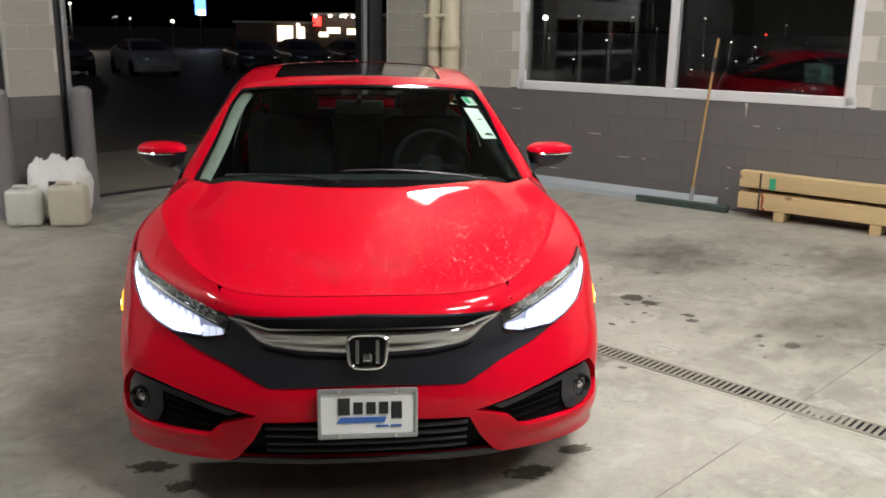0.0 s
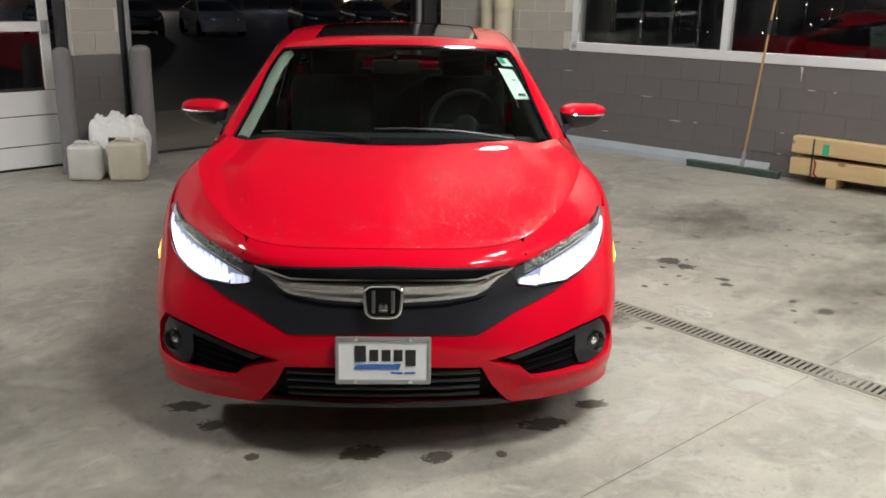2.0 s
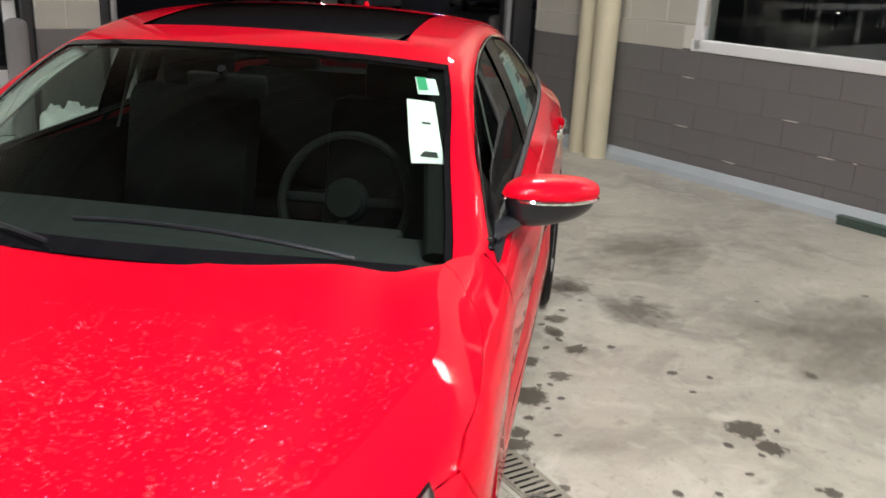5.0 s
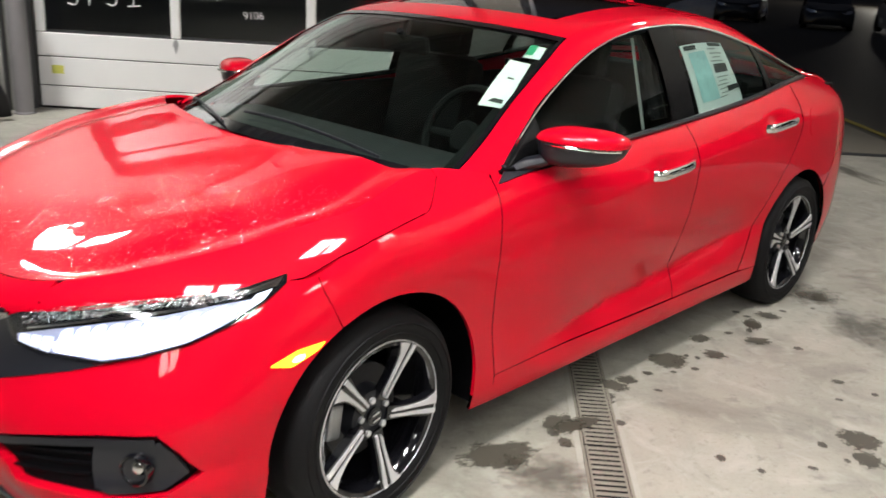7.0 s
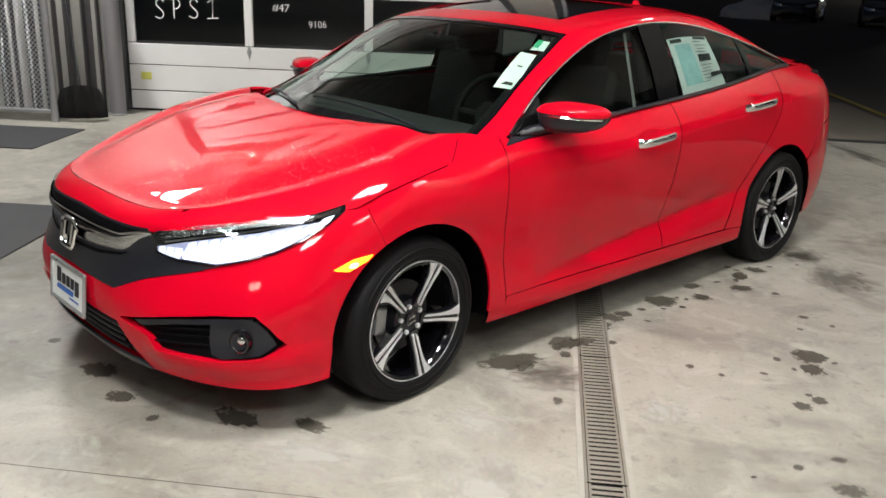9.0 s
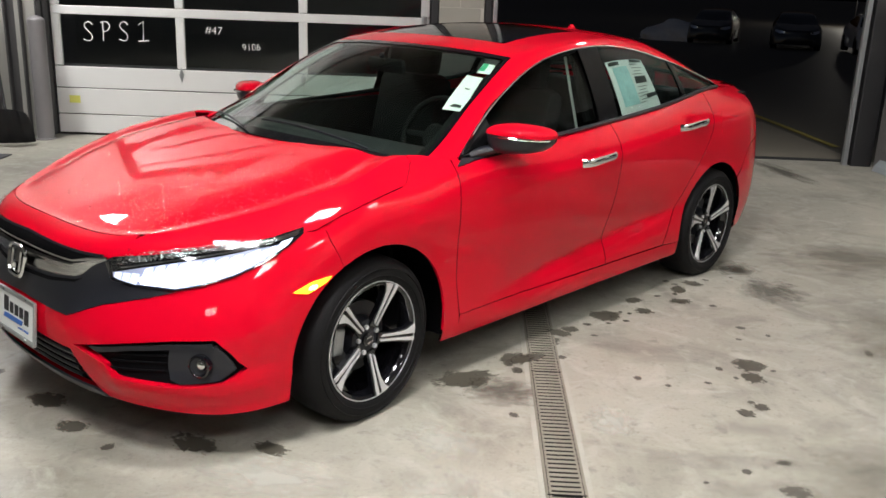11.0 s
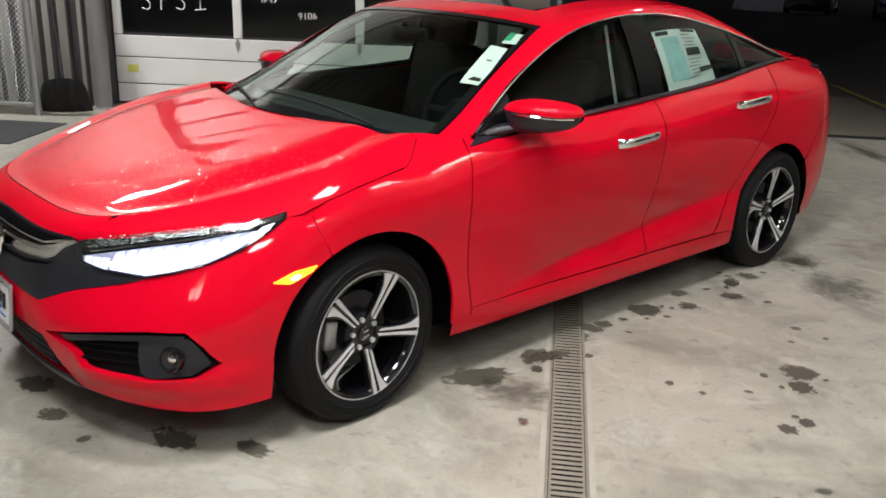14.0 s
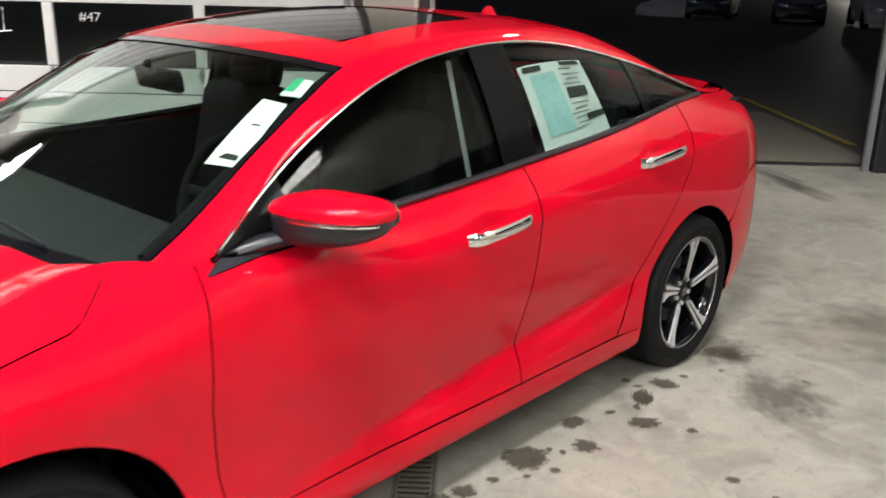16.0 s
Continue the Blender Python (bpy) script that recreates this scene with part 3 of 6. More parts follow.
SHUT = [(.66, .778), (.76, .815), (.87, .842), (.97, .858), (1.085, .873), (1.112, .884), (1.165, .92), (1.20, .944)]
DOOR_FRONT = [(1.385, .925), (1.368, .80), (1.360, .62), (1.372, .45), (1.398, .30)]
DOOR_SPLIT = [(2.545, .985), (2.535, .80), (2.515, .55), (2.50, .287)]
DOOR_REAR = [(3.56, 1.05), (3.545, .96), (3.50, .86), (3.40, .74), (3.27, .60), (3.17, .47), (3.10, .36), (3.06, .282)]
SILL_TOP = [(1.40, .292), (2.0, .284), (2.6, .280), (3.06, .276)]

FOG = [(.354, .390), (.566, .434), (.701, .456), (.800, .462), (.833, .416), (.854, .355), (.826, .316), (.729, .301), (.644, .305), (.523, .309), (.482, .345)]
INTAKE = [(0, .378), (.334, .368), (.373, .293), (.430, .217), (.39, .212), (0, .215)]


def keyhole(path, hole, turning):
    """Cuts a hole into an outline by a slit from the nearest of the path's points."""
    area = lambda o: sum(a[0] * b[1] - a[1] * b[0] for a, b in zip(o, o[1:] + o[:1]))
    hole = hole[::-1] if area(hole) * turning > 0 else hole
    i, j = min(((i, j) for i in range(len(path)) for j in range(len(hole))), key=lambda ij: math.dist(path[ij[0]], hole[ij[1]]))
    return path[:i + 1] + hole[j:] + hole[:j + 1] + path[i:]


# Front bumper: one wide piece round the nose, open at the lamps and the intake.
half = on_skin(dense([(.69, .776), (.694, .745), (.735, .645)], .02, False), 1) + on_skin([p for p in arch(*FRONT_ARCH, 118, 180) if p[1] > .31], 1)
half += on_skin(dense([(.530, .30), (.522, .192)], .04, False), 1)
upper = [(s, .68) for s in np.linspace(0, .50, 10)] + on_skin([(.485, .722), (.56, .712), (.66, .715), (.75, .735), (.79, .755), (.815, .776)], 0)
fog_hole = nose(FOG, .03)
bottom = keyhole([(s, .002) for s in np.linspace(half[-1][0] - .04, 0, 24)], fog_hole, -1)
right_half = upper + half + bottom
left_half = [(-s, r) for s, r in right_half[::-1]]
intake_half = [(max(s, 0.0), r) for s, r in nose(INTAKE, .03)]
intake_half = [p for p in intake_half if p[0] > 1e-3]
top_mid, low_mid = (0.0, nose([(0, .378)])[0][1]), (0.0, nose([(0, .215)])[0][1])
ring = [low_mid] + intake_half[::-1] + [top_mid] + [(-s, r) for s, r in intake_half]
outline = right_half[:-1] + [(0.0, .002)] + ring + [low_mid, (0.0, .002)] + left_half[1:-1]
panel("front_bumper", [panel_data(outline, side, SIDE_GRID, rim=.030)], PAINT, car)
# Painted inner shell behind the shut lines.
for mirror in (False, True):
    shell = [(s, .45) for s in np.linspace(0, .95, 16)] + [(s, .52) for s in np.linspace(1.0, 1.72, 12)] + [(s, .687) for s in np.linspace(1.72, 0, 26)]
    panel("inner_panel", [panel_data(shell, side, SIDE_GRID, -.011, 0, mirror)], PAINT, car)
    shell = flank([(1.33, .23), (3.20, .235), (3.215, .42), (3.34, .60), (3.52, .84), (3.50, .98), (1.34, .90)], .08)
    panel("inner_panel", [panel_data(shell, side, SIDE_GRID, -.011, 0, mirror)], PAINT, car)

for mirror in (False, True):
    # Wing, sill, doors and rear quarter.
    edge = on_skin(dense([(.697, .745), (.694, .781), *SHUT[1:]], .04, False), 1)
    edge += [(s, .68) for s in np.linspace(HOOD_TO + .006, on_skin([(1.375, .935)], 1)[0][0], 6)]
    edge += on_skin(dense([(p[0] - .004, p[1]) for p in DOOR_FRONT], .04, False), 1)
    edge += on_skin(dense([(1.395, .252), (1.302, .25)], .04, False), 1) + on_skin(arch(*FRONT_ARCH, 0, 116), 1)
    edge += on_skin([(.738, .648)], 1)
    panel("front_wing", [panel_data(edge, side, SIDE_GRID, mirror=mirror)], PAINT, car)

    sill = flank([(1.302, .196), *[(a, .194) for a in np.linspace(1.4, 3.2, 12)], (3.235, .20), (3.233, .265), (3.10, .274), *SILL_TOP[::-1][1:], (1.395, .252), (1.302, .25)])
    panel("sill", [panel_data(sill, side, SIDE_GRID, mirror=mirror)], PAINT, car)

    belt = on_skin([(1.390, .938)], 1)[0][0], on_skin([(2.543, .99)], 1)[0][0], on_skin([(2.553, .99)], 1)[0][0], on_skin([(3.556, 1.06)], 1)[0][0]
    front_door = on_skin(dense(DOOR_FRONT, .04, False), 1) + on_skin(dense([(1.40, .294), (2.498, .286)], .06, False), 1)
    front_door += on_skin(dense(DOOR_SPLIT[::-1], .04, False), 1) + [(s, .68) for s in np.linspace(belt[1], belt[0], 14)]
    door = panel("front_door", [panel_data(front_door, side, SIDE_GRID, mirror=mirror)], PAINT, car)
    rear_door = on_skin(dense([(y + .005, z) for y, z in DOOR_SPLIT], .04, False), 1) + on_skin(dense([(2.508, .286), (3.056, .282)], .06, False), 1)
    rear_door += on_skin(dense(DOOR_REAR[::-1], .04, False), 1) + [(s, .68) for s in np.linspace(belt[3], belt[2], 14)]
    back_door = panel("rear_door", [panel_data(rear_door, side, SIDE_GRID, mirror=mirror)], PAINT, car)

    quarter = on_skin(dense([(y + .006, z) for y, z in DOOR_REAR[:-1]], .04, False), 1) + on_skin([(3.107, .355), (3.068, .281), (3.236, .268)], 1)
    quarter += on_skin(arch(*REAR_ARCH, 180, 42), 1) + on_skin([(3.93, .585), (4.0, .66), (4.10, .74)], 1)
    end = quarter[-1]
    tip = S_END - .62
    quarter += [(tip, end[1] + .03)] + [(s, .68) for s in np.linspace(tip, on_skin([(3.565, 1.06)], 1)[0][0], 14)]
    rear_quarter = panel("rear_quarter", [panel_data(quarter, side, SIDE_GRID, mirror=mirror)], PAINT, car)
    if not mirror:
        flap = on_skin(dense(rounded([(3.628, .962), (3.796, .959), (3.771, .838), (3.609, .835)], 2, keep=.2), .03), 1)
        panel("fuel_flap", [panel_data(flap, side, SIDE_GRID, .0016, .002)], PAINT, rear_quarter)
    rear_bumper = on_skin(arch(*REAR_ARCH, 40, 0), 1) + on_skin([(3.978, .24)], 1) + [(s, .004) for s in np.linspace(on_skin([(3.985, .22)], 1)[0][0], S_END, 16)]
    rear_bumper += [(S_END, end[1] + .03), (tip, end[1] + .025), (end[0], end[1] - .005)] + on_skin([(4.0, .655), (3.935, .58)], 1)
    panel("rear_bumper", [panel_data(rear_bumper, side, SIDE_GRID, mirror=mirror)], PAINT, car)
    tail = [(tip + .004, end[1] + .035), (S_END, end[1] + .035), (S_END, .68), (tip + .004, .68)]
    panel("boot_end", [panel_data(tail, side, SIDE_GRID, mirror=mirror)], PAINT, car)
    lamp = rounded([(tip - .16, .575), (tip + .05, .53), (tip + .42, .54), (tip + .42, .61), (tip + .05, .63)], 2)
    panel("tail_lamp", [panel_data(lamp, side, SIDE_GRID, lift=.006, mirror=mirror)], TAIL, car)

    # Handles.
    for owner, (y0, y1, z0, z1) in ((door, (2.20, 2.465, .836, .851)), (back_door, (3.135, 3.435, .915, .929))):
        a, b = side(*np.array(on_skin([(y0, z0), (y1, z1)], 1)).T)
        line = [a, a + (b - a) * .08 + (.030, 0, .002), a + (b - a) * .5 + (.036, 0, .004), a + (b - a) * .92 + (.030, 0, .002), b]
        line = [Vector(p) for p in rounded([tuple(p) for p in line], 2, False)]
        handle = part("door_handle", tube(line, .012, 10, flat=1.6), CHROME, owner, "chrome door handle", True)
        if mirror:
            handle.matrix_basis = Matrix.Diagonal((-1, 1, 1, 1))

    # Side windows, their black pillars and bright edge.
    panes = (("front_window", 1.66, 2.455, TINTED, "dark tinted side window"), ("rear_window", 2.635, 3.30, TINTED, "dark tinted side window"),
             ("quarter_window", 3.355, 3.78, TINTED, "small tinted quarter window"))
    for name, y0, y1, mat, words in panes:
        shape = [(y, .05) for y in np.linspace(y0, y1, 12)] + [(y, .955) for y in np.linspace(y1 + (.0 if y1 > 3.7 else -.05 * (y1 < 2.5)), y0, 12)]
        panel(name, [panel_data(shape, flank_glass, GLASS_GRID, rim=.004, mirror=mirror)], mat, car, words)
    for name, y0, y1 in (("mirror_sail", 1.425, 1.656), ("door_pillar", 2.459, 2.631), ("window_divider", 3.304, 3.351), ("window_end", 3.784, 3.826)):
        shape = [(y, .0) for y in np.linspace(y0, y1, 5)] + [(y, .98) for y in np.linspace(y1, y0, 5)]
        panel(name, [panel_data(shape, flank_glass, GLASS_GRID, lift=.003, mirror=mirror)], PILLAR, car)
    flip = np.array([-1 if mirror else 1, 1, 1])
    ys = np.linspace(1.445, 3.826, 50)
    part("window_trim", tube(flank_glass(ys, np.ones(50)) * flip + (.003 * flip[0], 0, 0), .0048, 6), CHROME, car, "bright chrome window trim", True)
    foot = on_skin(dense(rounded([(1.392, .908), (1.45, .945), (1.66, .958), (1.66, .938), (1.52, .925)], 1, keep=.1), .03), 1)
    panel("mirror_foot", [panel_data(foot, side, SIDE_GRID, .005, .006, mirror)], BLACK, car, "black mirror foot")
    part("belt_seal", tube(flank_glass(ys, np.zeros(50)) * flip + (.002 * flip[0], 0, .006), .011, 6), BLACK, car, "", True)


# Pillars and roof sides between the glass edge and the side windows.
A_OUT = Curve((1.03, .745, 1.235, .945), (1.22, .815, 1.42, .93), (1.50, .755, 1.62, 1.06), (1.78, .70, 1.85, 1.175), (2.07, .66, 2.10, 1.27), (2.40, .638, 2.40, 1.325), (2.66, .632, 2.66, 1.338),
              (2.95, .637, 2.95, 1.315), (3.25, .647, 3.25, 1.258), (3.53, .664, 3.55, 1.185), (3.78, .690, 3.83, 1.098), (4.02, .665, 4.08, 1.062), (4.25, .60, 4.28, 1.058))


def pillar(b, v):
    """The skin between the edge of the windscreen, roof or rear window (v = 0) and the side windows (v = 1)."""
    b, v = np.broadcast_arrays(np.asarray(b, float), np.asarray(v, float))
    a, c = top(np.ones_like(b), b), A_OUT(b)
    p = a + (c - a) * v[..., None]
    return p + (4 * v * (1 - v) * .012)[..., None] * np.array([.8, 0, .6])


for mirror in (False, True):
    shape = [(b, 0.0) for b in np.linspace(1.06, 4.2, 60)] + [(b, 1.0) for b in np.linspace(4.2, 1.06, 60)]
    panel("roof_side", [panel_data(shape, pillar, (.06, .25), rim=.006, mirror=mirror)], PAINT, car)

rect = lambda a0, a1, b0, b1: [(a, b0) for a in np.linspace(a0, a1, 9)] + [(a, b1) for a in np.linspace(a1, a0, 9)]
panel("windscreen", [panel_data(rect(-.985, .985, 1.05, 1.925), top, TOP_GRID, lift=-.002, rim=.004)], SCREEN, car, "clear green-tinted windscreen with wet beads")
for a0, a1, b0, b1 in ((-.992, .992, 1.905, 1.94), (-.995, -.975, 1.09, 1.905), (.975, .995, 1.09, 1.905), (-.90, .90, 1.035, 1.085)):
    panel("screen_border", [panel_data(rect(a0, a1, b0, b1), top, TOP_GRID, lift=.001, rim=.003)], GLOSS_BLACK, car, "black windscreen border")
panel("roof", [panel_data(rect(-1, 1, 1.945, 2.12), top, TOP_GRID), panel_data(rect(-1, -.76, 2.12, 2.72), top, TOP_GRID), panel_data(rect(.76, 1, 2.12, 2.72), top, TOP_GRID),
               panel_data(rect(-1, 1, 2.72, 3.36), top, TOP_GRID)], PAINT, car)
panel("sunroof", [panel_data(rounded(rect(-.752, .752, 2.125, 2.715), 1), top, TOP_GRID, lift=-.003)], GLOSS_BLACK, car, "black glass sunroof tilted slightly open")
panel("rear_screen", [panel_data(rect(-.97, .97, 3.365, 4.02), top, TOP_GRID, rim=.004)], TINTED, car, "tinted rear window")
panel("boot_lid", [panel_data(rect(-1, 1, 4.03, 4.5), top, TOP_GRID)], PAINT, car)
fin = bmesh.new()
bmesh.ops.create_cone(fin, cap_ends=True, segments=12, radius1=.05, radius2=.012, depth=.06, matrix=pose(0, 3.32, 1.375) @ Matrix.Diagonal((.5, 1.6, 1, 1)))
part("roof_aerial", fin, PAINT, car, "red shark fin aerial", True)

# Bonnet with its turned-down edges.
strips = []
for mirror in (False, True):
    strip = on_skin(dense([(.470, .738), (.50, .718), (.553, .719), (.672, .740), (.750, .753), (.79, .768)], .03, False), 0)
    strip += on_skin(dense([(p[0], p[1] + .003) for p in SHUT], .03, False), 1)
    strip += [(s, .68) for s in np.linspace(HOOD_TO, HOOD_FROM - .02, 24)]
    strips.append(panel_data(strip, side, SIDE_GRID, mirror=mirror))
shape = [(a, 0.0) for a in np.linspace(-1, 1, 41)] + [(a, 1.0) for a in np.linspace(1, -1, 25)]
lamps = []
bonnet_panel = panel("bonnet", [panel_data(shape, bonnet, HOOD_GRID), *strips], PAINT, car, "red bonnet beaded with water")

# Nose: black centre, chrome wing, lamps, intakes.
def nose_part(name, half_outline, mat, parent, lift, label="", round_off=0, whole=True, mirror=False, rim=.010):
    pts = rounded(half_outline, round_off) if round_off else half_outline
    pts = on_skin(dense(pts, .03), 0)
    if whole:
        pts = [p if p[0] > 1e-4 else (0.0, p[1]) for p in pts]
        return panel(name, [panel_data(pts, side, (.05, .03), lift, rim), panel_data(pts, side, (.05, .03), lift, rim, True)], mat, parent, label)
    return panel(name, [panel_data(pts, side, (.04, .03), lift, rim, mirror)], mat, parent, label)


grille = nose_part("grille", [(0, .494), (.317, .482), (.367, .505), (.446, .540), (.585, .578), (.646, .600), (.52, .606), (.452, .620), (.428, .688), (.42, .702), (.26, .706), (0, .712)], BLACK, car, .004,
                   "matte black grille panel between the headlights")
# Both slots are flat patches; a recess's shade is put into their colour.
nose_part("grille_slot", [(0, .674), (.18, .672), (.31, .670), (.385, .684), (.40, .694), (.26, .699), (0, .705)], GRILLE, grille, .006)
nose_part("lower_slot", [(0, .572), (.20, .577), (.318, .594), (.352, .613), (.318, .604), (.20, .590), (0, .585)], GRILLE, grille, .007)
nose_part("grille_edge", [(0, .668), (.18, .667), (.31, .665), (.40, .684), (.435, .692), (.435, .697), (.385, .690), (.31, .671), (0, .673)], CHROME, grille, .012, "thin chrome upper edge")
def chrome_wing():
    """A bulging bar across the grille that rises at its ends."""
    xs, vs = np.linspace(-.44, .44, 61), np.linspace(0, 1, 11)
    upper_z = np.interp(abs(xs), (0, .17, .31, .385, .44), (.664, .664, .663, .680, .693))
    lower_z = np.interp(abs(xs), (0, .205, .31, .347, .384, .44), (.590, .597, .606, .620, .655, .685))
    bm, rows = bmesh.new(), []
    for x, zu, zl in zip(xs, upper_z, lower_z):
        p = side(*np.array(on_skin([(x, zl + (zu - zl) * v) for v in vs], 0)).T)
        thick = min(1.0, (zu - zl) / .05)
        push = .008 * np.minimum(1, np.minimum(vs, 1 - vs) * 8) + .012 * thick * np.exp(-((vs - .80) / .16) ** 2)
        rows.append([bm.verts.new(a + np.array((0, -.96, .28)) * d) for a, d in zip(p, push)])
    for a, b in zip(rows, rows[1:]):
        for k in range(10):
            bm.faces.new((a[k], a[k + 1], b[k + 1], b[k]))
    bmesh.ops.solidify(bm, geom=bm.faces[:], thickness=.003)
    return part("chrome_wing", bm, CHROME, car, "bright chrome bar across the grille", True)


chrome_wing()
lower = nose_part("lower_intake", [(x * 1.03, z + .06 * (z - .29)) for x, z in INTAKE], GRILLE, car, -.028, "black lower air intake")
nose_part("lower_valance", [(0, .226), (.392, .228), (.428, .219), (.452, .207), (0, .207)], BLACK, car, .006, "black lower edge of the bumper")
for z in (.345, .315, .285, .255):
    line = side(*np.array(on_skin([(x, z) for x in np.linspace(-.33, .33, 15)], 0)).T) + (0, .014, 0)
    part("intake_bar", tube(line, .008, 6), BLACK, lower, "", True)

for mirror in (False, True):
    sign = -1 if mirror else 1
    lamp = nose_part("headlight", [(.428, .686), (.458, .701), (.553, .711), (.672, .732), (.772, .755), (.824, .790), (.836, .772), (.830, .732), (.812, .690), (.770, .650), (.704, .620), (.637, .600), (.518, .607), (.452, .622)],
                     GLOSS_BLACK, car, .005, "clear headlight unit with lit white lamps", 0, False, mirror)
    lamps.append(lamp)
    nose_part("lamp_glow", [(.530, .634), (.545, .617), (.637, .612), (.705, .630), (.766, .662), (.801, .702), (.808, .735), (.775, .704), (.70, .676), (.60, .654)],
              LED, lamp, .009, "glowing white lamp band", 0, False, mirror, .004)
    nose_part("lamp_reflector", [(.455, .648), (.458, .632), (.518, .614), (.640, .606), (.705, .624), (.770, .656), (.808, .698), (.822, .745), (.770, .730), (.70, .706), (.60, .684), (.53, .668)],
              REFLECTOR, lamp, .0065, "silver blue lamp reflector", 0, False, mirror, .002)
    over = lambda x: float(np.interp(x, (.53, .60, .70, .775, .808), (.637, .657, .679, .707, .738)))
    for n in range(9):
        x, w = .540 + .0275 * n, .0262
        h = .024 - .0014 * n
        nose_part("led_cell", [(x, over(x)), (x + w, over(x + w)), (x + w - .003, over(x + w) + h), (x + .5 * w, over(x + .5 * w) + h + .003), (x + .004, over(x) + h)],
                  CELL_LED, lamp, .0085, "bluish white lamp cell", 0, False, mirror, .004)
    for n in range(3):
        x = .460 + .024 * n
        nose_part("inner_cell", [(x, .630 - .006 * n), (x + .021, .624 - .006 * n), (x + .024, .650 - .001 * n), (x + .004, .650)], DIM_GLOW, lamp, .008, "silver inner lamp cell", 0, False, mirror, .004)
    nose_part("lamp_outer", [(.810, .705), (.828, .740), (.826, .760), (.812, .750)], CELL_LED, lamp, .009, "bright outer end of the lamp", 0, False, mirror, .004)
    nose_part("lamp_tip", [(.823, .784), (.800, .763), (.768, .747), (.800, .750), (.829, .766)], CHROME, lamp, .008, "", 0, False, mirror, .004)
    nose_part("lamp_brow", [(.760, .727), (.664, .702), (.568, .683), (.480, .664), (.478, .668), (.568, .688), (.664, .708), (.755, .732)], CHROME, lamp, .009, "thin chrome line", 0, False, mirror, .004)
    nose_part("clear_cover", [(.432, .684), (.458, .698), (.553, .709), (.672, .730), (.770, .752), (.822, .786), (.833, .770), (.827, .732), (.809, .692), (.768, .653), (.703, .623), (.637, .603), (.519, .610), (.455, .625)],
              LENS, lamp, .017, "clear lamp cover", 0, False, mirror, .002)
    lower_edge = [(.458, .632), (.518, .610), (.637, .603), (.704, .623), (.770, .653), (.811, .692), (.828, .732)]
    line = side(*np.array(on_skin(dense(lower_edge, .03, False), 0)).T) * (sign, 1, 1) + (0, -.008, 0)
    part("lamp_edge", tube(line, .004, 6), GLOSS_BLACK, lamp, "", True)
    bezel = nose_part("fog_lamp_bezel", [(x + .012 * (x - .62), z + .05 * (z - .385)) for x, z in FOG], GRILLE, car, -.028, "black fog lamp surround", 0, False, mirror, 0)
    ledge = [(.42, .393), (.566, .424), (.701, .444), (.795, .450), (.800, .432), (.70, .425), (.58, .408), (.45, .378)]
    nose_part("bezel_ledge", ledge, BLACK, bezel, -.010, "", 0, False, mirror, .02)
    nose_part("bezel_face", [(.690, .430), (.806, .440), (.826, .408), (.842, .356), (.820, .324), (.735, .310), (.705, .325), (.690, .36)], BLACK, bezel, -.014, "", 0, False, mirror, .014)
    for z in (.335, .362, .388):
        line = side(*np.array(on_skin([(x, z + (x - .56) * .08) for x in np.linspace(.50, .685, 7)], 0)).T) * (sign, 1, 1) + np.array((-.012 * sign, .018, 0))
        part("bezel_slat", tube(line, .004, 6), GRILLE, bezel, "", True)
    at = side(*np.array(on_skin([(.770, .372)], 0)).T)[0] * (sign, 1, 1)
    ahead = Vector((.42 * sign, -.9, 0)).normalized()
    fog = bmesh.new()
    bmesh.ops.create_uvsphere(fog, u_segments=20, v_segments=10, radius=.025)
    bmesh.ops.transform(fog, matrix=Matrix.Translation(Vector(at) - ahead * .030), verts=fog.verts)
    part("fog_lamp", fog, CHROME, bezel, "round clear fog lamp", True)
    ring = lathe([(.027, -.02), (.034, .002), (.040, .0), (.042, -.02)], 28)
    bmesh.ops.transform(ring, matrix=Matrix.Translation(at) @ ahead.to_track_quat("Z", "Y").to_matrix().to_4x4(), verts=ring.verts)
    part("fog_ring", ring, GLOSS_BLACK, bezel, "", True)
    marker = on_skin(dense(rounded([(.531, .589), (.587, .578), (.66, .606), (.685, .626), (.607, .618)], 1, keep=.08), .02), 1)
    panel("side_marker", [panel_data(marker, side, (.04, .03), .004, .006, mirror)], AMBER, car, "glowing amber side marker lamp")
    bulb = on_skin(dense(rounded([(.585, .590), (.615, .590), (.628, .606), (.598, .606)], 2), .01), 1)
    panel("marker_bulb", [panel_data(bulb, side, (.02, .02), .0065, .002, mirror)], HOT_AMBER, car, "bright bulb in the marker")

# Emblem and dealer plate.
emblem = thing("emblem", "", "")
emblem.parent = car
for key in list(emblem.keys()):
    del emblem[key]
frame_pts = [(-.066, .053), (.066, .053), (.055, -.053), (-.055, -.053)]
line = rounded(frame_pts, 2, keep=.16)
tube_pts = [Vector((x, 0, z)) for x, z in line + line[:1]]
part("emblem_frame", tube(tube_pts, .007, 8), CHROME, emblem, "chrome badge frame", True, pose(0, -.010, .609, -12))
bm = prism([(x * .93, z * .93) for x, z in rounded(frame_pts, 2, keep=.16)], .004, m=pose(0, -.004, .609, 78))
part("emblem_field", bm, GLOSS_BLACK, emblem)
for size, at, edge in (((.013, .006, .076), (-.032, 0, 0), .003), ((.013, .006, .076), (.032, 0, 0), .003), ((.030, .006, .030), (0, 0, -.020), .008)):
    part("emblem_bar", box(size, at, edge, m=pose(0, -.012, .609, -12)), CHROME, emblem)
plate = thing("dealer_plate", "", "")
plate.parent = car
for key in list(plate.keys()):
    del plate[key]
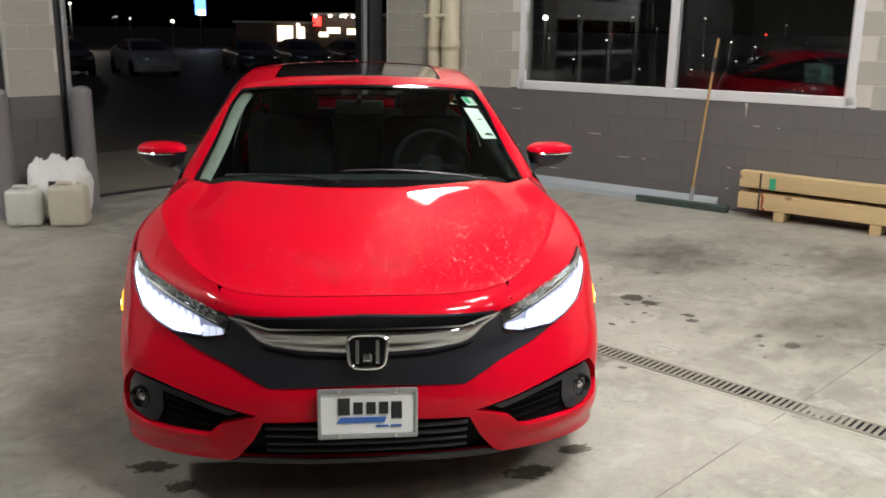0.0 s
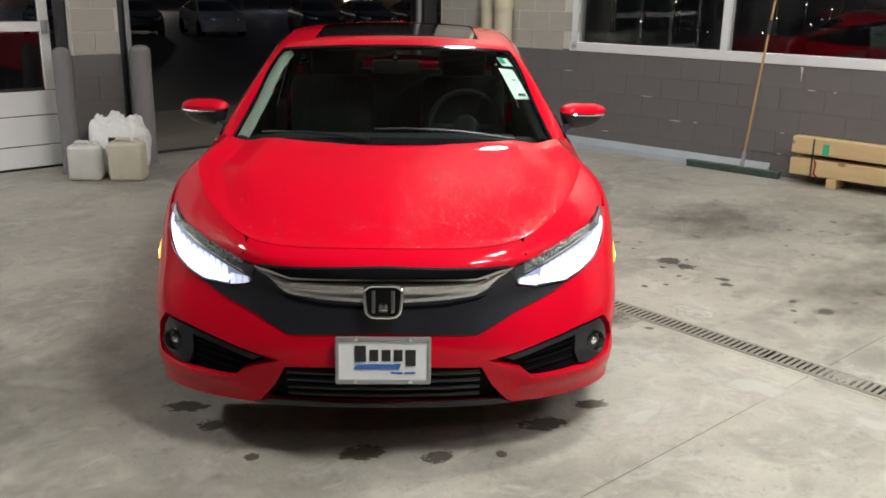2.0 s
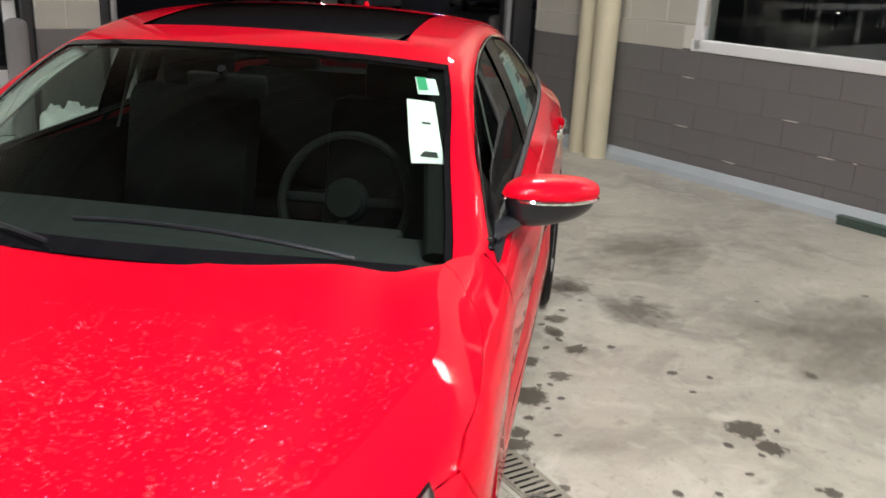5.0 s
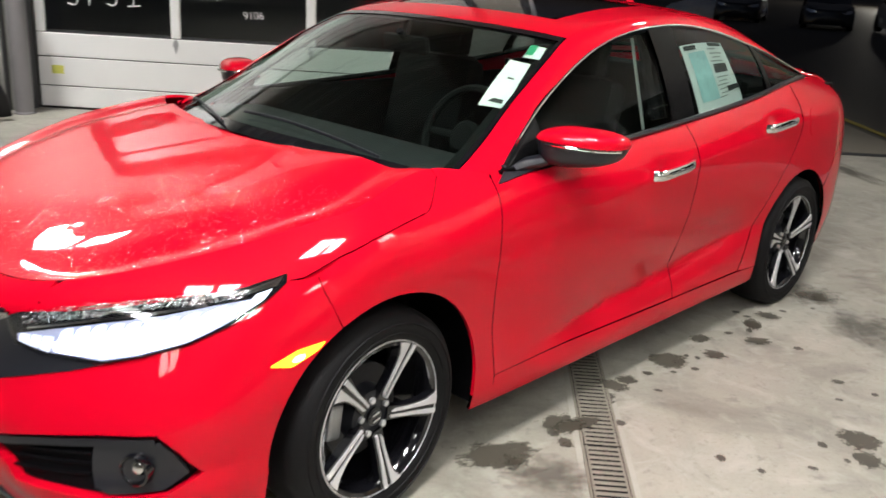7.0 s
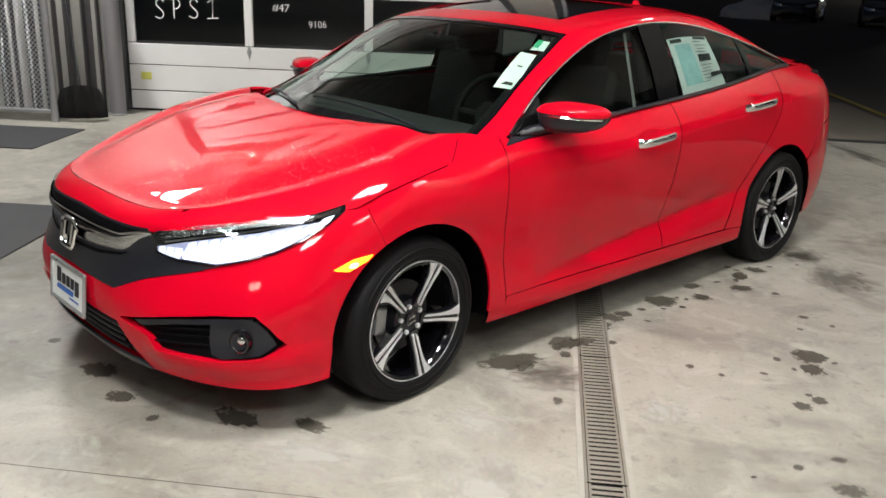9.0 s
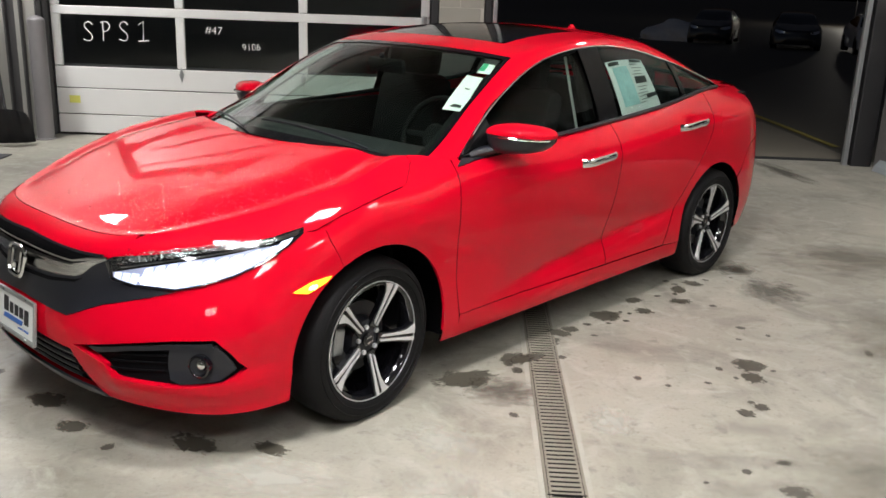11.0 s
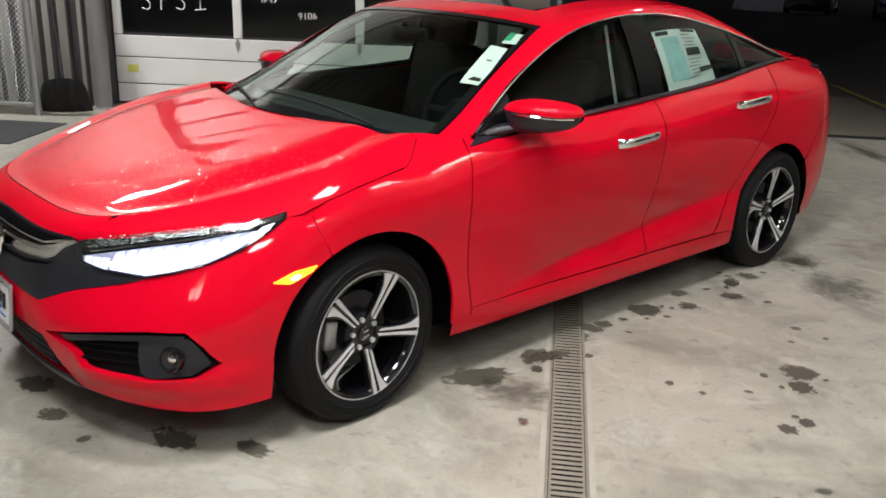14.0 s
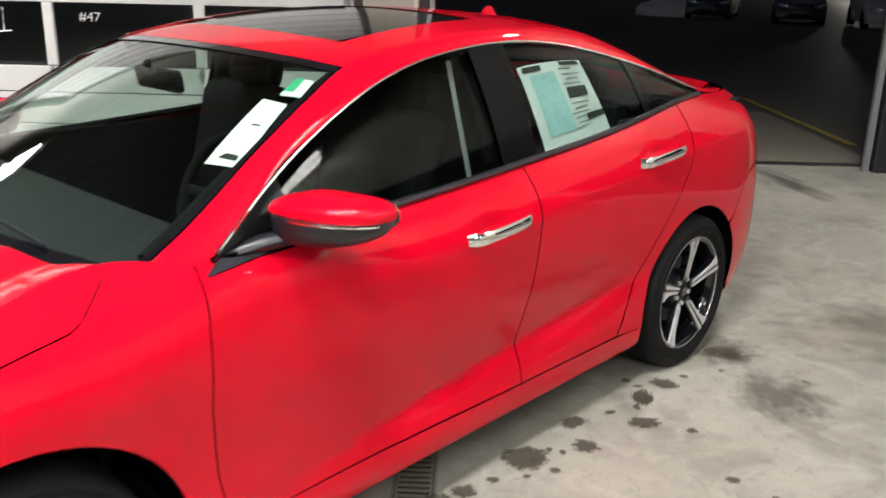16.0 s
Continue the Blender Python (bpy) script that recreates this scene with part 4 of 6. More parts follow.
PLATE = pose(0, -.032, .408, 84, 0, 0)
part("plate_backing", box((.312, .158, .006), (0, 0, -.002), .002), PAPER, plate, "white paper dealer plate", m=PLATE)
bm = None
for size, at in (((.316, .016, .012), (0, .074, 0)), ((.316, .016, .012), (0, -.074, 0)), ((.012, .158, .012), (-.154, 0, 0)), ((.012, .158, .012), (.154, 0, 0))):
    bm = box(size, at, .003, bm=bm)
part("plate_frame", bm, STEEL, plate, "grey metal plate frame", m=PLATE)
for x, w, h, lift in ((-.076, .044, .056, .006), (-.031, .036, .040, 0), (.010, .036, .040, 0), (.050, .036, .040, 0), (.092, .040, .056, -.008)):
    part("print_bar", box((w - .006, h, .002), (x, .018 + lift, .003), .0006), INK, plate, m=PLATE)
part("print_stripe", prism([(-.100, -.030), (.052, -.030), (.060, -.012), (-.088, -.012)], .0035), BLUE, plate, "blue printed stripe", m=PLATE)
part("print_line", box((.040, .006, .002), (.045, -.042, .003), 0), BLUE, plate, m=PLATE)
part("print_line", box((.036, .006, .002), (.090, -.042, .003), 0), BLUE, plate, m=PLATE)
for x, y in ((-.09, .074), (.09, .074), (-.09, -.074), (.09, -.074)):
    part("plate_screw", rod((x, y, .004), (x, y, .009), .006, segments=12), CHROME, plate, m=PLATE)

# Mirrors.
for sign in (1, -1):
    door_mirror = thing("door_mirror", "", "")
    door_mirror.parent = car
    for key in list(door_mirror.keys()):
        del door_mirror[key]
    shells = {}
    for low, mat, name in ((False, PAINT, "mirror_cap"), (True, BLACK, "mirror_base")):
        bm = bmesh.new()
        bmesh.ops.create_uvsphere(bm, u_segments=36, v_segments=20, radius=1)
        for v in bm.verts:
            x, y, z = v.co
            x, y, z = (math.copysign(abs(c) ** e, c) for c, e in ((x, .74), (y, .74), (z, .85 if z > 0 else .55)))
            taper = 1 - .20 * (x + 1) / 2
            v.co = (.124 * x * (1 if z > -.1 else 1 + .12 * z), .100 * y * taper + .050 * x, (.046 * taper if z > 0 else .080 * (1 - .15 * x)) * z)
        bmesh.ops.bisect_plane(bm, geom=bm.verts[:] + bm.edges[:] + bm.faces[:], plane_co=(0, 0, -.002), plane_no=(.06, 0, 1), clear_inner=not low, clear_outer=low)
        bmesh.ops.holes_fill(bm, edges=bm.edges)
        shrink = .96 if low else 1
        bmesh.ops.transform(bm, matrix=Matrix.Diagonal((sign * shrink, shrink, 1, 1)), verts=bm.verts)
        part(name, bm, mat, door_mirror, "red mirror cap" if not low else "black mirror underside", True, pose(sign * .940, 1.675, 1.027))
    line = [(sign * (.940 + .124 * math.cos(k)), 1.675 - .098 * math.sin(k) + .050 * math.cos(k), 1.020 - .006 * math.cos(k)) for k in np.linspace(.25, 3.0, 20)]
    part("mirror_strip", tube(line, .005, 6), CHROME, door_mirror, "thin chrome strip", True)
    bm = tube([(sign * .80, 1.50, .938), (sign * .82, 1.55, .950), (sign * .86, 1.61, .966), (sign * .92, 1.65, .978)], .027, 10, flat=.75)
    part("mirror_stalk", bm, BLACK, door_mirror, "", True)
    glass = prism(rounded([(-.085, -.040), (.085, -.034), (.078, .044), (-.078, .048)], 2), .004, m=pose(sign * .948, 1.772, 1.005, 90, 0, sign * 22))
    part("mirror_glass", glass, CHROME, door_mirror, "mirror glass")

# Wheels.
def build_wheel(name, x, y, spin, sign, steer=0):
    wheel = thing(name, "", "")
    wheel.parent = car
    for key in list(wheel.keys()):
        del wheel[key]
    wheel.matrix_basis = pose(x, y, .309, 0, 0, steer) @ pose(0, 0, 0, 0, 90 * sign, 0) @ pose(0, 0, 0, 0, 0, spin)
    profile = [(.230, -.10), (.240, -.108), (.272, -.112), (.300, -.104), (.317, -.085), (.3225, -.05), (.3235, 0), (.3225, .05), (.317, .085), (.300, .104), (.272, .110), (.244, .105), (.235, .096), (.230, .085)]
    rubber = lathe(profile, 72)
    for v in rubber.verts:
        at = wheel.matrix_basis @ v.co
        if at.z < .002:
            v.co = wheel.matrix_basis.inverted() @ Vector((at.x + .012 * (at.x - x), at.y, .002))
    tyre = part("tyre", rubber, RUBBER, wheel, "black road tyre", True)
    bm = None
    for r, h in ((.285, .1105), (.258, .1095)):
        bm = lathe([(r - .002, h - .003), (r, h + .0010), (r + .002, h - .003)], 72, bm)
    part("sidewall_rib", bm, RUBBER, tyre, "", True)
    rim = part("rim", lathe([(.231, -.10), (.216, -.07), (.205, .0), (.215, .06), (.223, .085), (.230, .092), (.234, .096), (.228, .099), (.217, .094)], 72), GLOSS_BLACK, wheel, "black alloy rim", True)
    part("rim_edge", lathe([(.2345, .094), (.2345, .0985), (.231, .0995), (.2300, .096)], 72), SATIN, rim, "machined silver rim edge", True)
    part("brake_disc", lathe([(.0, .012), (.14, .012), (.14, -.01), (.0, -.01)], 48), DARK_STEEL, wheel, "steel brake disc", True)
    part("brake_caliper", box((.055, .11, .05), (.128, 0, .02), .012, m=pose(0, 0, 0, 0, 0, -spin + 262)), STEEL, wheel, "grey brake caliper")
    part("hub_back", lathe([(.0, .062), (.060, .062), (.075, .055), (.085, .03), (.085, .0)], 40), BLACK, wheel, "", True)
    part("hub_cap", lathe([(.0, .074), (.022, .074), (.027, .070), (.027, .056)], 32), GLOSS_BLACK, wheel, "dark hub cap", True)
    bm = box((.007, .028, .003), (-.010, 0, .0755), .001)
    bm = box((.007, .028, .003), (.010, 0, .0755), .001, bm=bm)
    part("cap_badge", bm, CHROME, wheel)
    for k in range(5):
        turn_k = Matrix.Rotation(radians(72 * k), 4, "Z")
        # A spoke is a black beam with two machined blades, one flaring towards the rim, one thin.
        under = prism([(.05, -.022), (.12, -.023), (.222, -.036), (.220, .046), (.18, .024), (.12, .015), (.05, .020)], .028, m=turn_k @ pose(0, 0, .043))
        for v in under.verts:
            v.co.z += .030 * max(0, (math.hypot(v.co.x, v.co.y) - .05) / .17)
        spoke = part("spoke", under, GLOSS_BLACK, wheel, "gloss black spoke with machined faces")
        wide = [(.062, .004), (.10, .0035), (.14, .0035), (.18, .0035), (.2285, .004), (.2270, .024), (.2225, .043), (.212, .034), (.192, .0225), (.168, .0155), (.14, .0125), (.11, .0110), (.076, .0115)]
        thin = [(.058, -.0055), (.10, -.0075), (.15, -.0085), (.19, -.0100), (.2285, -.0115), (.2270, -.027), (.19, -.0235), (.15, -.0185), (.11, -.0160), (.078, -.0145), (.060, -.014)]
        for shape in (wide, thin):
            bm = prism(shape, .006, m=turn_k @ pose(0, 0, .0735))
            for v in bm.verts:
                v.co.z += .026 * max(0, (math.hypot(v.co.x, v.co.y) - .05) / .17) - .0005
            part("spoke_face", bm, SATIN, spoke, "machined silver spoke face")
        nut = Vector((.052, 0, 0))
        nut.rotate(Euler((0, 0, radians(72 * k + 36))))
        part("wheel_nut", rod(nut + Vector((0, 0, .05)), nut + Vector((0, 0, .072)), .0095, segments=6), SATIN, wheel)
    return wheel


build_wheel("front_wheel", .785, .905, 10, 1, 4)
build_wheel("rear_wheel", .787, 3.605, 38, 1)
build_wheel("front_wheel", -.775, .905, 40, -1, 4)
build_wheel("rear_wheel", -.782, 3.605, 12, -1)

# Dark wheel housings and underside.
for y, (y0, a, b) in ((.905, FRONT_ARCH), (3.605, REAR_ARCH)):
    for sign in (1, -1):
        bm = bmesh.new()
        rows = []
        for x in (.868, .60, .46):
            rows.append([bm.verts.new((sign * x, y0 + (a + .012) * math.cos(k), .318 + (b + .012) * math.sin(k))) for k in np.linspace(-.25, math.pi + .25, 26)])
        for p, q in zip(rows, rows[1:]):
            for k in range(25):
                bm.faces.new((p[k], p[k + 1], q[k + 1], q[k]))
        bm.faces.new(rows[-1])
        bmesh.ops.solidify(bm, geom=bm.faces[:], thickness=.006)
        part("wheel_housing", bm, GRILLE, car, "black wheel housing", True)
bm = box((1.50, 1.9, .06), (0, 2.255, .215), .02)
bm = box((.86, 4.2, .06), (0, 2.35, .23), .02, bm=bm)
part("underbody", bm, GRILLE, car)
bm = box((.84, .55, .30), (0, .95, .50), .03)
part("engine_block", bm, GRILLE, car)

# Cabin.
bm = box((1.44, .34, .20), (0, 1.36, .83), .07, m=pose(0, 0, 0))
bm = box((1.16, .34, .03), (0, 1.36, .918), .012, bm=bm)
part("dashboard", bm, DASH, car, "dark grey dashboard", True)
wheel_at = pose(.36, 1.76, .93, 68)
bm = bmesh.new()
ring = [(.185 * math.cos(k), .185 * math.sin(k), 0) for k in np.linspace(0, 2 * math.pi, 41)]
bm = tube(ring, .015, 8)
for k in (0, 180, 270):
    bm = box((.15, .03, .015), (.10, 0, 0), .006, m=pose(0, 0, 0, 0, 0, k), bm=bm)
bm = lathe([(.0, .02), (.05, .018), (.065, .0), (.065, -.02)], 20, bm)
part("steering_wheel", bm, CABIN, car, "dark steering wheel", True, wheel_at)
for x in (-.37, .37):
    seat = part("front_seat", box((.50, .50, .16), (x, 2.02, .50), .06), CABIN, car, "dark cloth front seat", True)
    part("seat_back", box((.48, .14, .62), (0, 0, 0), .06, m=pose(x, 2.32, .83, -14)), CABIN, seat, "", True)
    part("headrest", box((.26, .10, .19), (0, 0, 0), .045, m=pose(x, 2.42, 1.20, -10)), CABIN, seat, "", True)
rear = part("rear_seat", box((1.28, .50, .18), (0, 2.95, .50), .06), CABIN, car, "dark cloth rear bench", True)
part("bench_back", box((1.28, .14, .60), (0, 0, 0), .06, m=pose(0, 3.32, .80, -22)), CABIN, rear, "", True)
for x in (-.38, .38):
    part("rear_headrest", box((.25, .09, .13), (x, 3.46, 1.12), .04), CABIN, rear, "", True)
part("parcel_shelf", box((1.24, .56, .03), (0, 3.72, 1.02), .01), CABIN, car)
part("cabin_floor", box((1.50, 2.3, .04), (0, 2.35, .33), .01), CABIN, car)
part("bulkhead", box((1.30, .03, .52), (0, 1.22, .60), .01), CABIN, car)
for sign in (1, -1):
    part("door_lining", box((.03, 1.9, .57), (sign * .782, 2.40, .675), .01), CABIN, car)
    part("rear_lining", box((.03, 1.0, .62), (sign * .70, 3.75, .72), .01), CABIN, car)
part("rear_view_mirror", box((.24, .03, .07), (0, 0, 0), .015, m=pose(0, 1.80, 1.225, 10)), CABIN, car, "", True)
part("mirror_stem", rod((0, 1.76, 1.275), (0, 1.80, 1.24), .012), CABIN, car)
head = top(*np.meshgrid(np.linspace(-.90, .90, 14), np.linspace(1.97, 3.30, 14), indexing="ij")) - (0, 0, .035)
bm = bmesh.new()
grid_v = [[bm.verts.new(p) for p in row] for row in head]
for i in range(13):
    for j in range(13):
        bm.faces.new((grid_v[i][j], grid_v[i + 1][j], grid_v[i + 1][j + 1], grid_v[i][j + 1]))
bmesh.ops.solidify(bm, geom=bm.faces[:], thickness=.01)
part("headliner", bm, TRIM_GREY, car, "pale grey headliner", True)
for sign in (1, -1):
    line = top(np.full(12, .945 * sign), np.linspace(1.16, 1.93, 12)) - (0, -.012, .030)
    # Shade on the driver's side is put into the colour: charcoal there, grey opposite.
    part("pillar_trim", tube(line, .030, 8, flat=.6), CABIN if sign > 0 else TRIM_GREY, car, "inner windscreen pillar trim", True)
    y = np.linspace(0, 1, 8)
    line = [(sign * (.690 - .12 * k), 2.545, .98 + .32 * k) for k in y]
    part("pillar_trim", tube(line, .032, 8), CABIN, car, "", True)
    line = [(sign * (.700 - .10 * k), 2.42, .95 + .34 * k) for k in y]
    part("seat_belt", tube(line, .011, 6, flat=.3), TRIM_GREY, car, "pale seat belt", True)

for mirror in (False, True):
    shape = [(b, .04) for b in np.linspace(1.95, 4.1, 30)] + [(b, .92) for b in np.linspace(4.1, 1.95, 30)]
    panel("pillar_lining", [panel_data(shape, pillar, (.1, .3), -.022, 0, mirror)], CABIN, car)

# Wipers.
for base, tip_at in (((.54, 1.155), (-.08, 1.13)), ((-.10, 1.055), (-.58, 1.21))):
    pts = []
    for k in np.linspace(0, 1, 12):
        x, b = base[0] + (tip_at[0] - base[0]) * k, base[1] + (tip_at[1] - base[1]) * k
        e = EDGE(np.array(b))[0]
        pts.append(top(np.array(x / e), np.array(b - BOW(np.array(b)) * (x / e) ** 2 * .8)) + (0, -.006, .013))
    part("wiper", tube(pts, .0052, 6), BLACK, car, "black wiper at rest", True)
cowl = rect(-.80, .80, 1.0, 1.07)
panel("cowl", [panel_data(cowl, lambda a, b: top(a, b + .03) - np.array([0, .035, .046]), TOP_GRID)], BLACK, car, "black cowl below the windscreen")


# Paper on the glass.
def glass_paper(name, corners, skin, mat, label, parent, lift, mirror=False):
    return panel(name, [panel_data(dense(corners, .05), skin, (.05, .04), lift, .001)], mat, parent, label)


slip = glass_paper("window_slip", [(.812, 1.742), (.93, 1.748), (.985, 1.508), (.862, 1.482)], top, PAPER, "white paper slip inside the windscreen", car, -.010)
glass_paper("slip_print", [(.905, 1.535), (.952, 1.541), (.958, 1.522), (.89, 1.512)], top, INK, "", slip, -.0065)
glass_paper("slip_line", [(.885, 1.65), (.918, 1.653), (.920, 1.646), (.887, 1.643)], top, INK, "", slip, -.0065)
tag = glass_paper("green_tag", [(.842, 1.858), (.935, 1.862), (.95, 1.785), (.858, 1.772)], top, PAPER, "small green and white tag on the windscreen", car, -.010)
glass_paper("tag_print", [(.848, 1.855), (.89, 1.857), (.90, 1.795), (.86, 1.79)], top, GREEN, "", tag, -.0065)
sheet = glass_paper("price_sheet", [(2.672, .785), (3.035, .875), (3.085, .03), (2.695, .035)], flank_glass, PAPER, "white and pale blue printed price sheet on the rear window", car, -.012)
glass_paper("sheet_blue", [(2.715, .70), (2.855, .735), (2.885, .15), (2.735, .14)], flank_glass, SKY_BLUE, "pale blue print", sheet, -.008)
for y0, y1, v0, v1 in ((2.690, 2.790, .725, .775), (2.90, 3.015, .795, .835), (2.895, 3.005, .46, .57), (2.965, 3.065, .215, .285)):
    glass_paper("sheet_print", [(y0, v0), (y1, v0 + .02), (y1, v1 + .02), (y0, v1)], flank_glass, INK, "", sheet, -.008)
for n in range(14):
    v0 = .75 - n * .05
    y0 = 2.885 + .012 * (n % 3)
    if v0 < .12 or .40 < v0 < .60:
        continue
    glass_paper("sheet_line", [(y0, v0), (y0 + .07 + .03 * (n % 2), v0 + .015), (y0 + .07 + .03 * (n % 2), v0 + .027), (y0, v0 + .012)], flank_glass, TRIM_GREY, "", sheet, -.008)

# Water drops on bonnet, lamps and windscreen.
def drops(name, skin, spots, parent, label, lift=0.0, mat=WATER, sizes=(.0013, .0030)):
    rng = random.Random(len(spots))
    unit = bmesh.new()
    bmesh.ops.create_icosphere(unit, subdivisions=2, radius=1)
    ball = np.array([v.co[:] for v in unit.verts])
    tris = np.array([[v.index for v in f.verts] for f in unit.faces])
    keep = (ball[tris][:, :, 2] > -.1).all(1)
    tris = tris[keep]
    unit.free()
    ab = np.array(spots)
    p, d = skin(ab[:, 0], ab[:, 1]), 2e-3
    n = np.cross(skin(ab[:, 0] + d, ab[:, 1]) - p, skin(ab[:, 0], ab[:, 1] + d) - p)
    n /= np.linalg.norm(n, axis=1, keepdims=True)
    n *= np.where(((p - (0, 2.3, .55)) * n).sum(1, keepdims=True) < 0, -1, 1)
    across = np.cross(n, (0, 1, .1))
    across /= np.linalg.norm(across, axis=1, keepdims=True)
    along = np.cross(n, across)
    size = np.array([rng.uniform(*sizes) * (1.7 if rng.random() < .08 else 1) for _ in spots])
    verts = p[:, None] + n[:, None] * lift + size[:, None, None] * (ball[None, :, :1] * across[:, None] + ball[None, :, 1:2] * along[:, None] + .45 * ball[None, :, 2:] * n[:, None])
    faces = (tris[None] + len(ball) * np.arange(len(spots))[:, None, None]).reshape(-1, 3)
    mesh = bpy.data.meshes.new(name)
    mesh.from_pydata(verts.reshape(-1, 3).tolist(), [], faces.tolist())
    mesh.materials.append(mat)
    mesh.shade_smooth()
    ob = new(name, mesh)
    ob.parent = parent
    return tagged(ob, label, kind="stuff")


rng = random.Random(11)
spots = []
while len(spots) < 3200:
    a, b = rng.uniform(-.98, .98), rng.uniform(.01, .8)
    wet = .32 + .5 * noise.noise(Vector((a * 1.6, b * 2.0, 3.7))) + .2 * noise.noise(Vector((a * 7, b * 8, 1.2))) + .15 * (a > .1) - .14 * (a < 0) - .45 * max(b - .35, 0)
    if rng.random() < wet:
        spots.append((a, b))
drops("water_beading", bonnet, spots, bonnet_panel, "fine water drops on the paint")
strip = [(.455, .690), (.553, .708), (.672, .728), (.789, .750), (.775, .728), (.664, .703), (.568, .686), (.475, .668)]
for mirror in (False, True):
    spots = []
    for _ in range(700):
        k, h = rng.random() ** .8, rng.random()
        x = .47 + .33 * k
        spots.append((x, .676 + .064 * k + h * (.030 - .012 * k)))
    spots = [(s if not mirror else -s, r) for s, r in on_skin(spots, 0)]
    # Chrome on these water drops stands in for their sparkle by the lamp.
    drops("lamp_beading", side, spots, lamps[mirror], "water drops on the lamp", .018, CHROME, (.0009, .0020))

# ---- the room ----
DOOR_V, WALL_V, WALL_OUT = 6.08, 5.85, 6.15
WALL_U = 6.13            # the window wall, in its own turned axes


def structure(name, bm, mat, label, category, m=None, smooth=False):
    ob = part(name, bm, mat, None, "", smooth, m)
    return tagged(ob, label, category, "", "structure")


floor = structure("floor", box((19.0, 17.15, .2), (0, 0, -.1)), CONCRETE, "worn grey concrete floor with damp patches", "floor", room(-.5, -2.425))
ceiling = structure("ceiling", box((19.4, 17.5, .2), (0, 0, .1)), CEILING_PAINT, "pale painted ceiling deck with joists", "ceiling", room(-.5, -2.3, CEILING))
for v in np.arange(-10.2, 5.8, .45):
    structure("ceiling_joist", box((18.8, .035, .14), (0, 0, -.07), .005), JOIST_PAINT, "pale steel ceiling joist", "joist", room(-.5, v, CEILING - .002))
structure("wall_south", box((19.4, .2, CEILING), (0, 0, CEILING / 2)), PLASTER, "plain cream painted wall", "wall", room(-.5, -10.9))
structure("wall_west", box((.2, 17, CEILING), (0, 0, CEILING / 2)), PLASTER, "plain cream painted wall", "wall", room(-9.6, -2.4))
# Door wall: solid parts beside and above the two bays.
structure("wall_north", box((7.0, .30, CEILING), (-6.05, 0, CEILING / 2)), PLASTER, "cream painted wall beside the bay doors", "wall", room(0, (WALL_V + WALL_OUT) / 2))
structure("door_header", box((8.45, .30, CEILING - 3.5), (1.675, 0, (CEILING + 3.5) / 2)), PLASTER, "cream painted lintel over the bays", "lintel", room(0, (WALL_V + WALL_OUT) / 2))


def block_wall(wall, rows, cols_at, length, m, thick=.03, skip=lambda x, z: False):
    """Concrete blocks in running bond, each a piece of its own on the wall's face, below and above the paint line."""
    meshes = {}
    for row in range(rows):
        mat = BLOCK_GREY if row < 5 else BLOCK_LIGHT
        x = -.2 if row % 2 else 0.0
        while x < length:
            x0, x1 = max(x, 0), min(x + .40, length)
            x += .40
            w = x1 - x0 - (.004 if row < 5 else .008)
            if w < .04 or skip((x0 + x1) / 2, row * .2 + .1):
                continue
            key = (round(w, 3), row < 5)
            if key not in meshes:
                meshes[key] = finish(box((w, thick, .196 if row < 5 else .192), (0, 0, 0), .002, segments=1), "block", mat)
            ob = new("block", meshes[key])
            ob.parent = wall
            ob.matrix_basis = m @ Matrix.Translation((cols_at + (x0 + x1) / 2, random.uniform(-.0012, .0012), row * .2 + .10))


# Pier between the bays.
pier = structure("pier", box((.43, .28, CEILING), (0, .0, CEILING / 2)), MORTAR_LIGHT, "painted block pier, grey below and cream above", "pier", room(1.585, 6.0))
structure("pier_base", box((.434, .282, 1.0), (0, 0, .5)), MORTAR_GREY, "grey painted foot of the block pier", "pier", room(1.585, 6.0))
block_wall(pier, 18, -.215, .43, pose(0, -.130, 0))
for u, w in ((1.325, .07), (1.845, .07)):
    structure("door_jamb", box((w, .10, 3.5), (0, 0, 1.75), .006), DARK_STEEL, "dark steel door jamb", "jamb", room(u, 5.98))
for u in (1.905, 5.50):
    bm = box((.035, .05, 3.4), (0, 0, 1.7), .004)
    bm = box((.012, .09, 3.4), (.018, .01, 1.7), .003, bm=bm)
    structure("door_track", bm, STEEL, "galvanised vertical door track", "door track", room(u, 5.93))
structure("door_jamb", box((.20, .26, 3.5), (0, 0, 1.75), .008), DARK_STEEL, "dark steel door jamb", "jamb", room(5.65, 6.0))
structure("door_jamb", box((.06, .12, 3.5), (0, 0, 1.75), .006), DARK_STEEL, "dark steel door jamb", "jamb", room(-2.54, 6.0))

# Window wall, in its own axes: a long wall with the wide window.
WIN = (.13, 3.50, 1.02, 2.35)          # window: from, to, sill, head


def wall_part(y0, y1, z0, z1, name, mat, label):
    return structure(name, box((.24, y1 - y0, z1 - z0), (WALL_U + .124, (y0 + y1) / 2, (z0 + z1) / 2)), mat, label, "wall", WALL)


east = wall_part(-10.5, 5.38, 0, WIN[2], "wall_east", MORTAR_GREY, "painted concrete block wall, grey below and cream above")
wall_part(WIN[1], 5.38, WIN[2], CEILING, "wall_east_upper", MORTAR_LIGHT, "cream painted concrete block wall")
wall_part(-10.5, WIN[0], WIN[2], CEILING, "wall_east_upper", MORTAR_LIGHT, "cream painted concrete block wall")
wall_part(WIN[0], WIN[1], WIN[3], CEILING, "wall_east_upper", MORTAR_LIGHT, "cream painted concrete block wall")
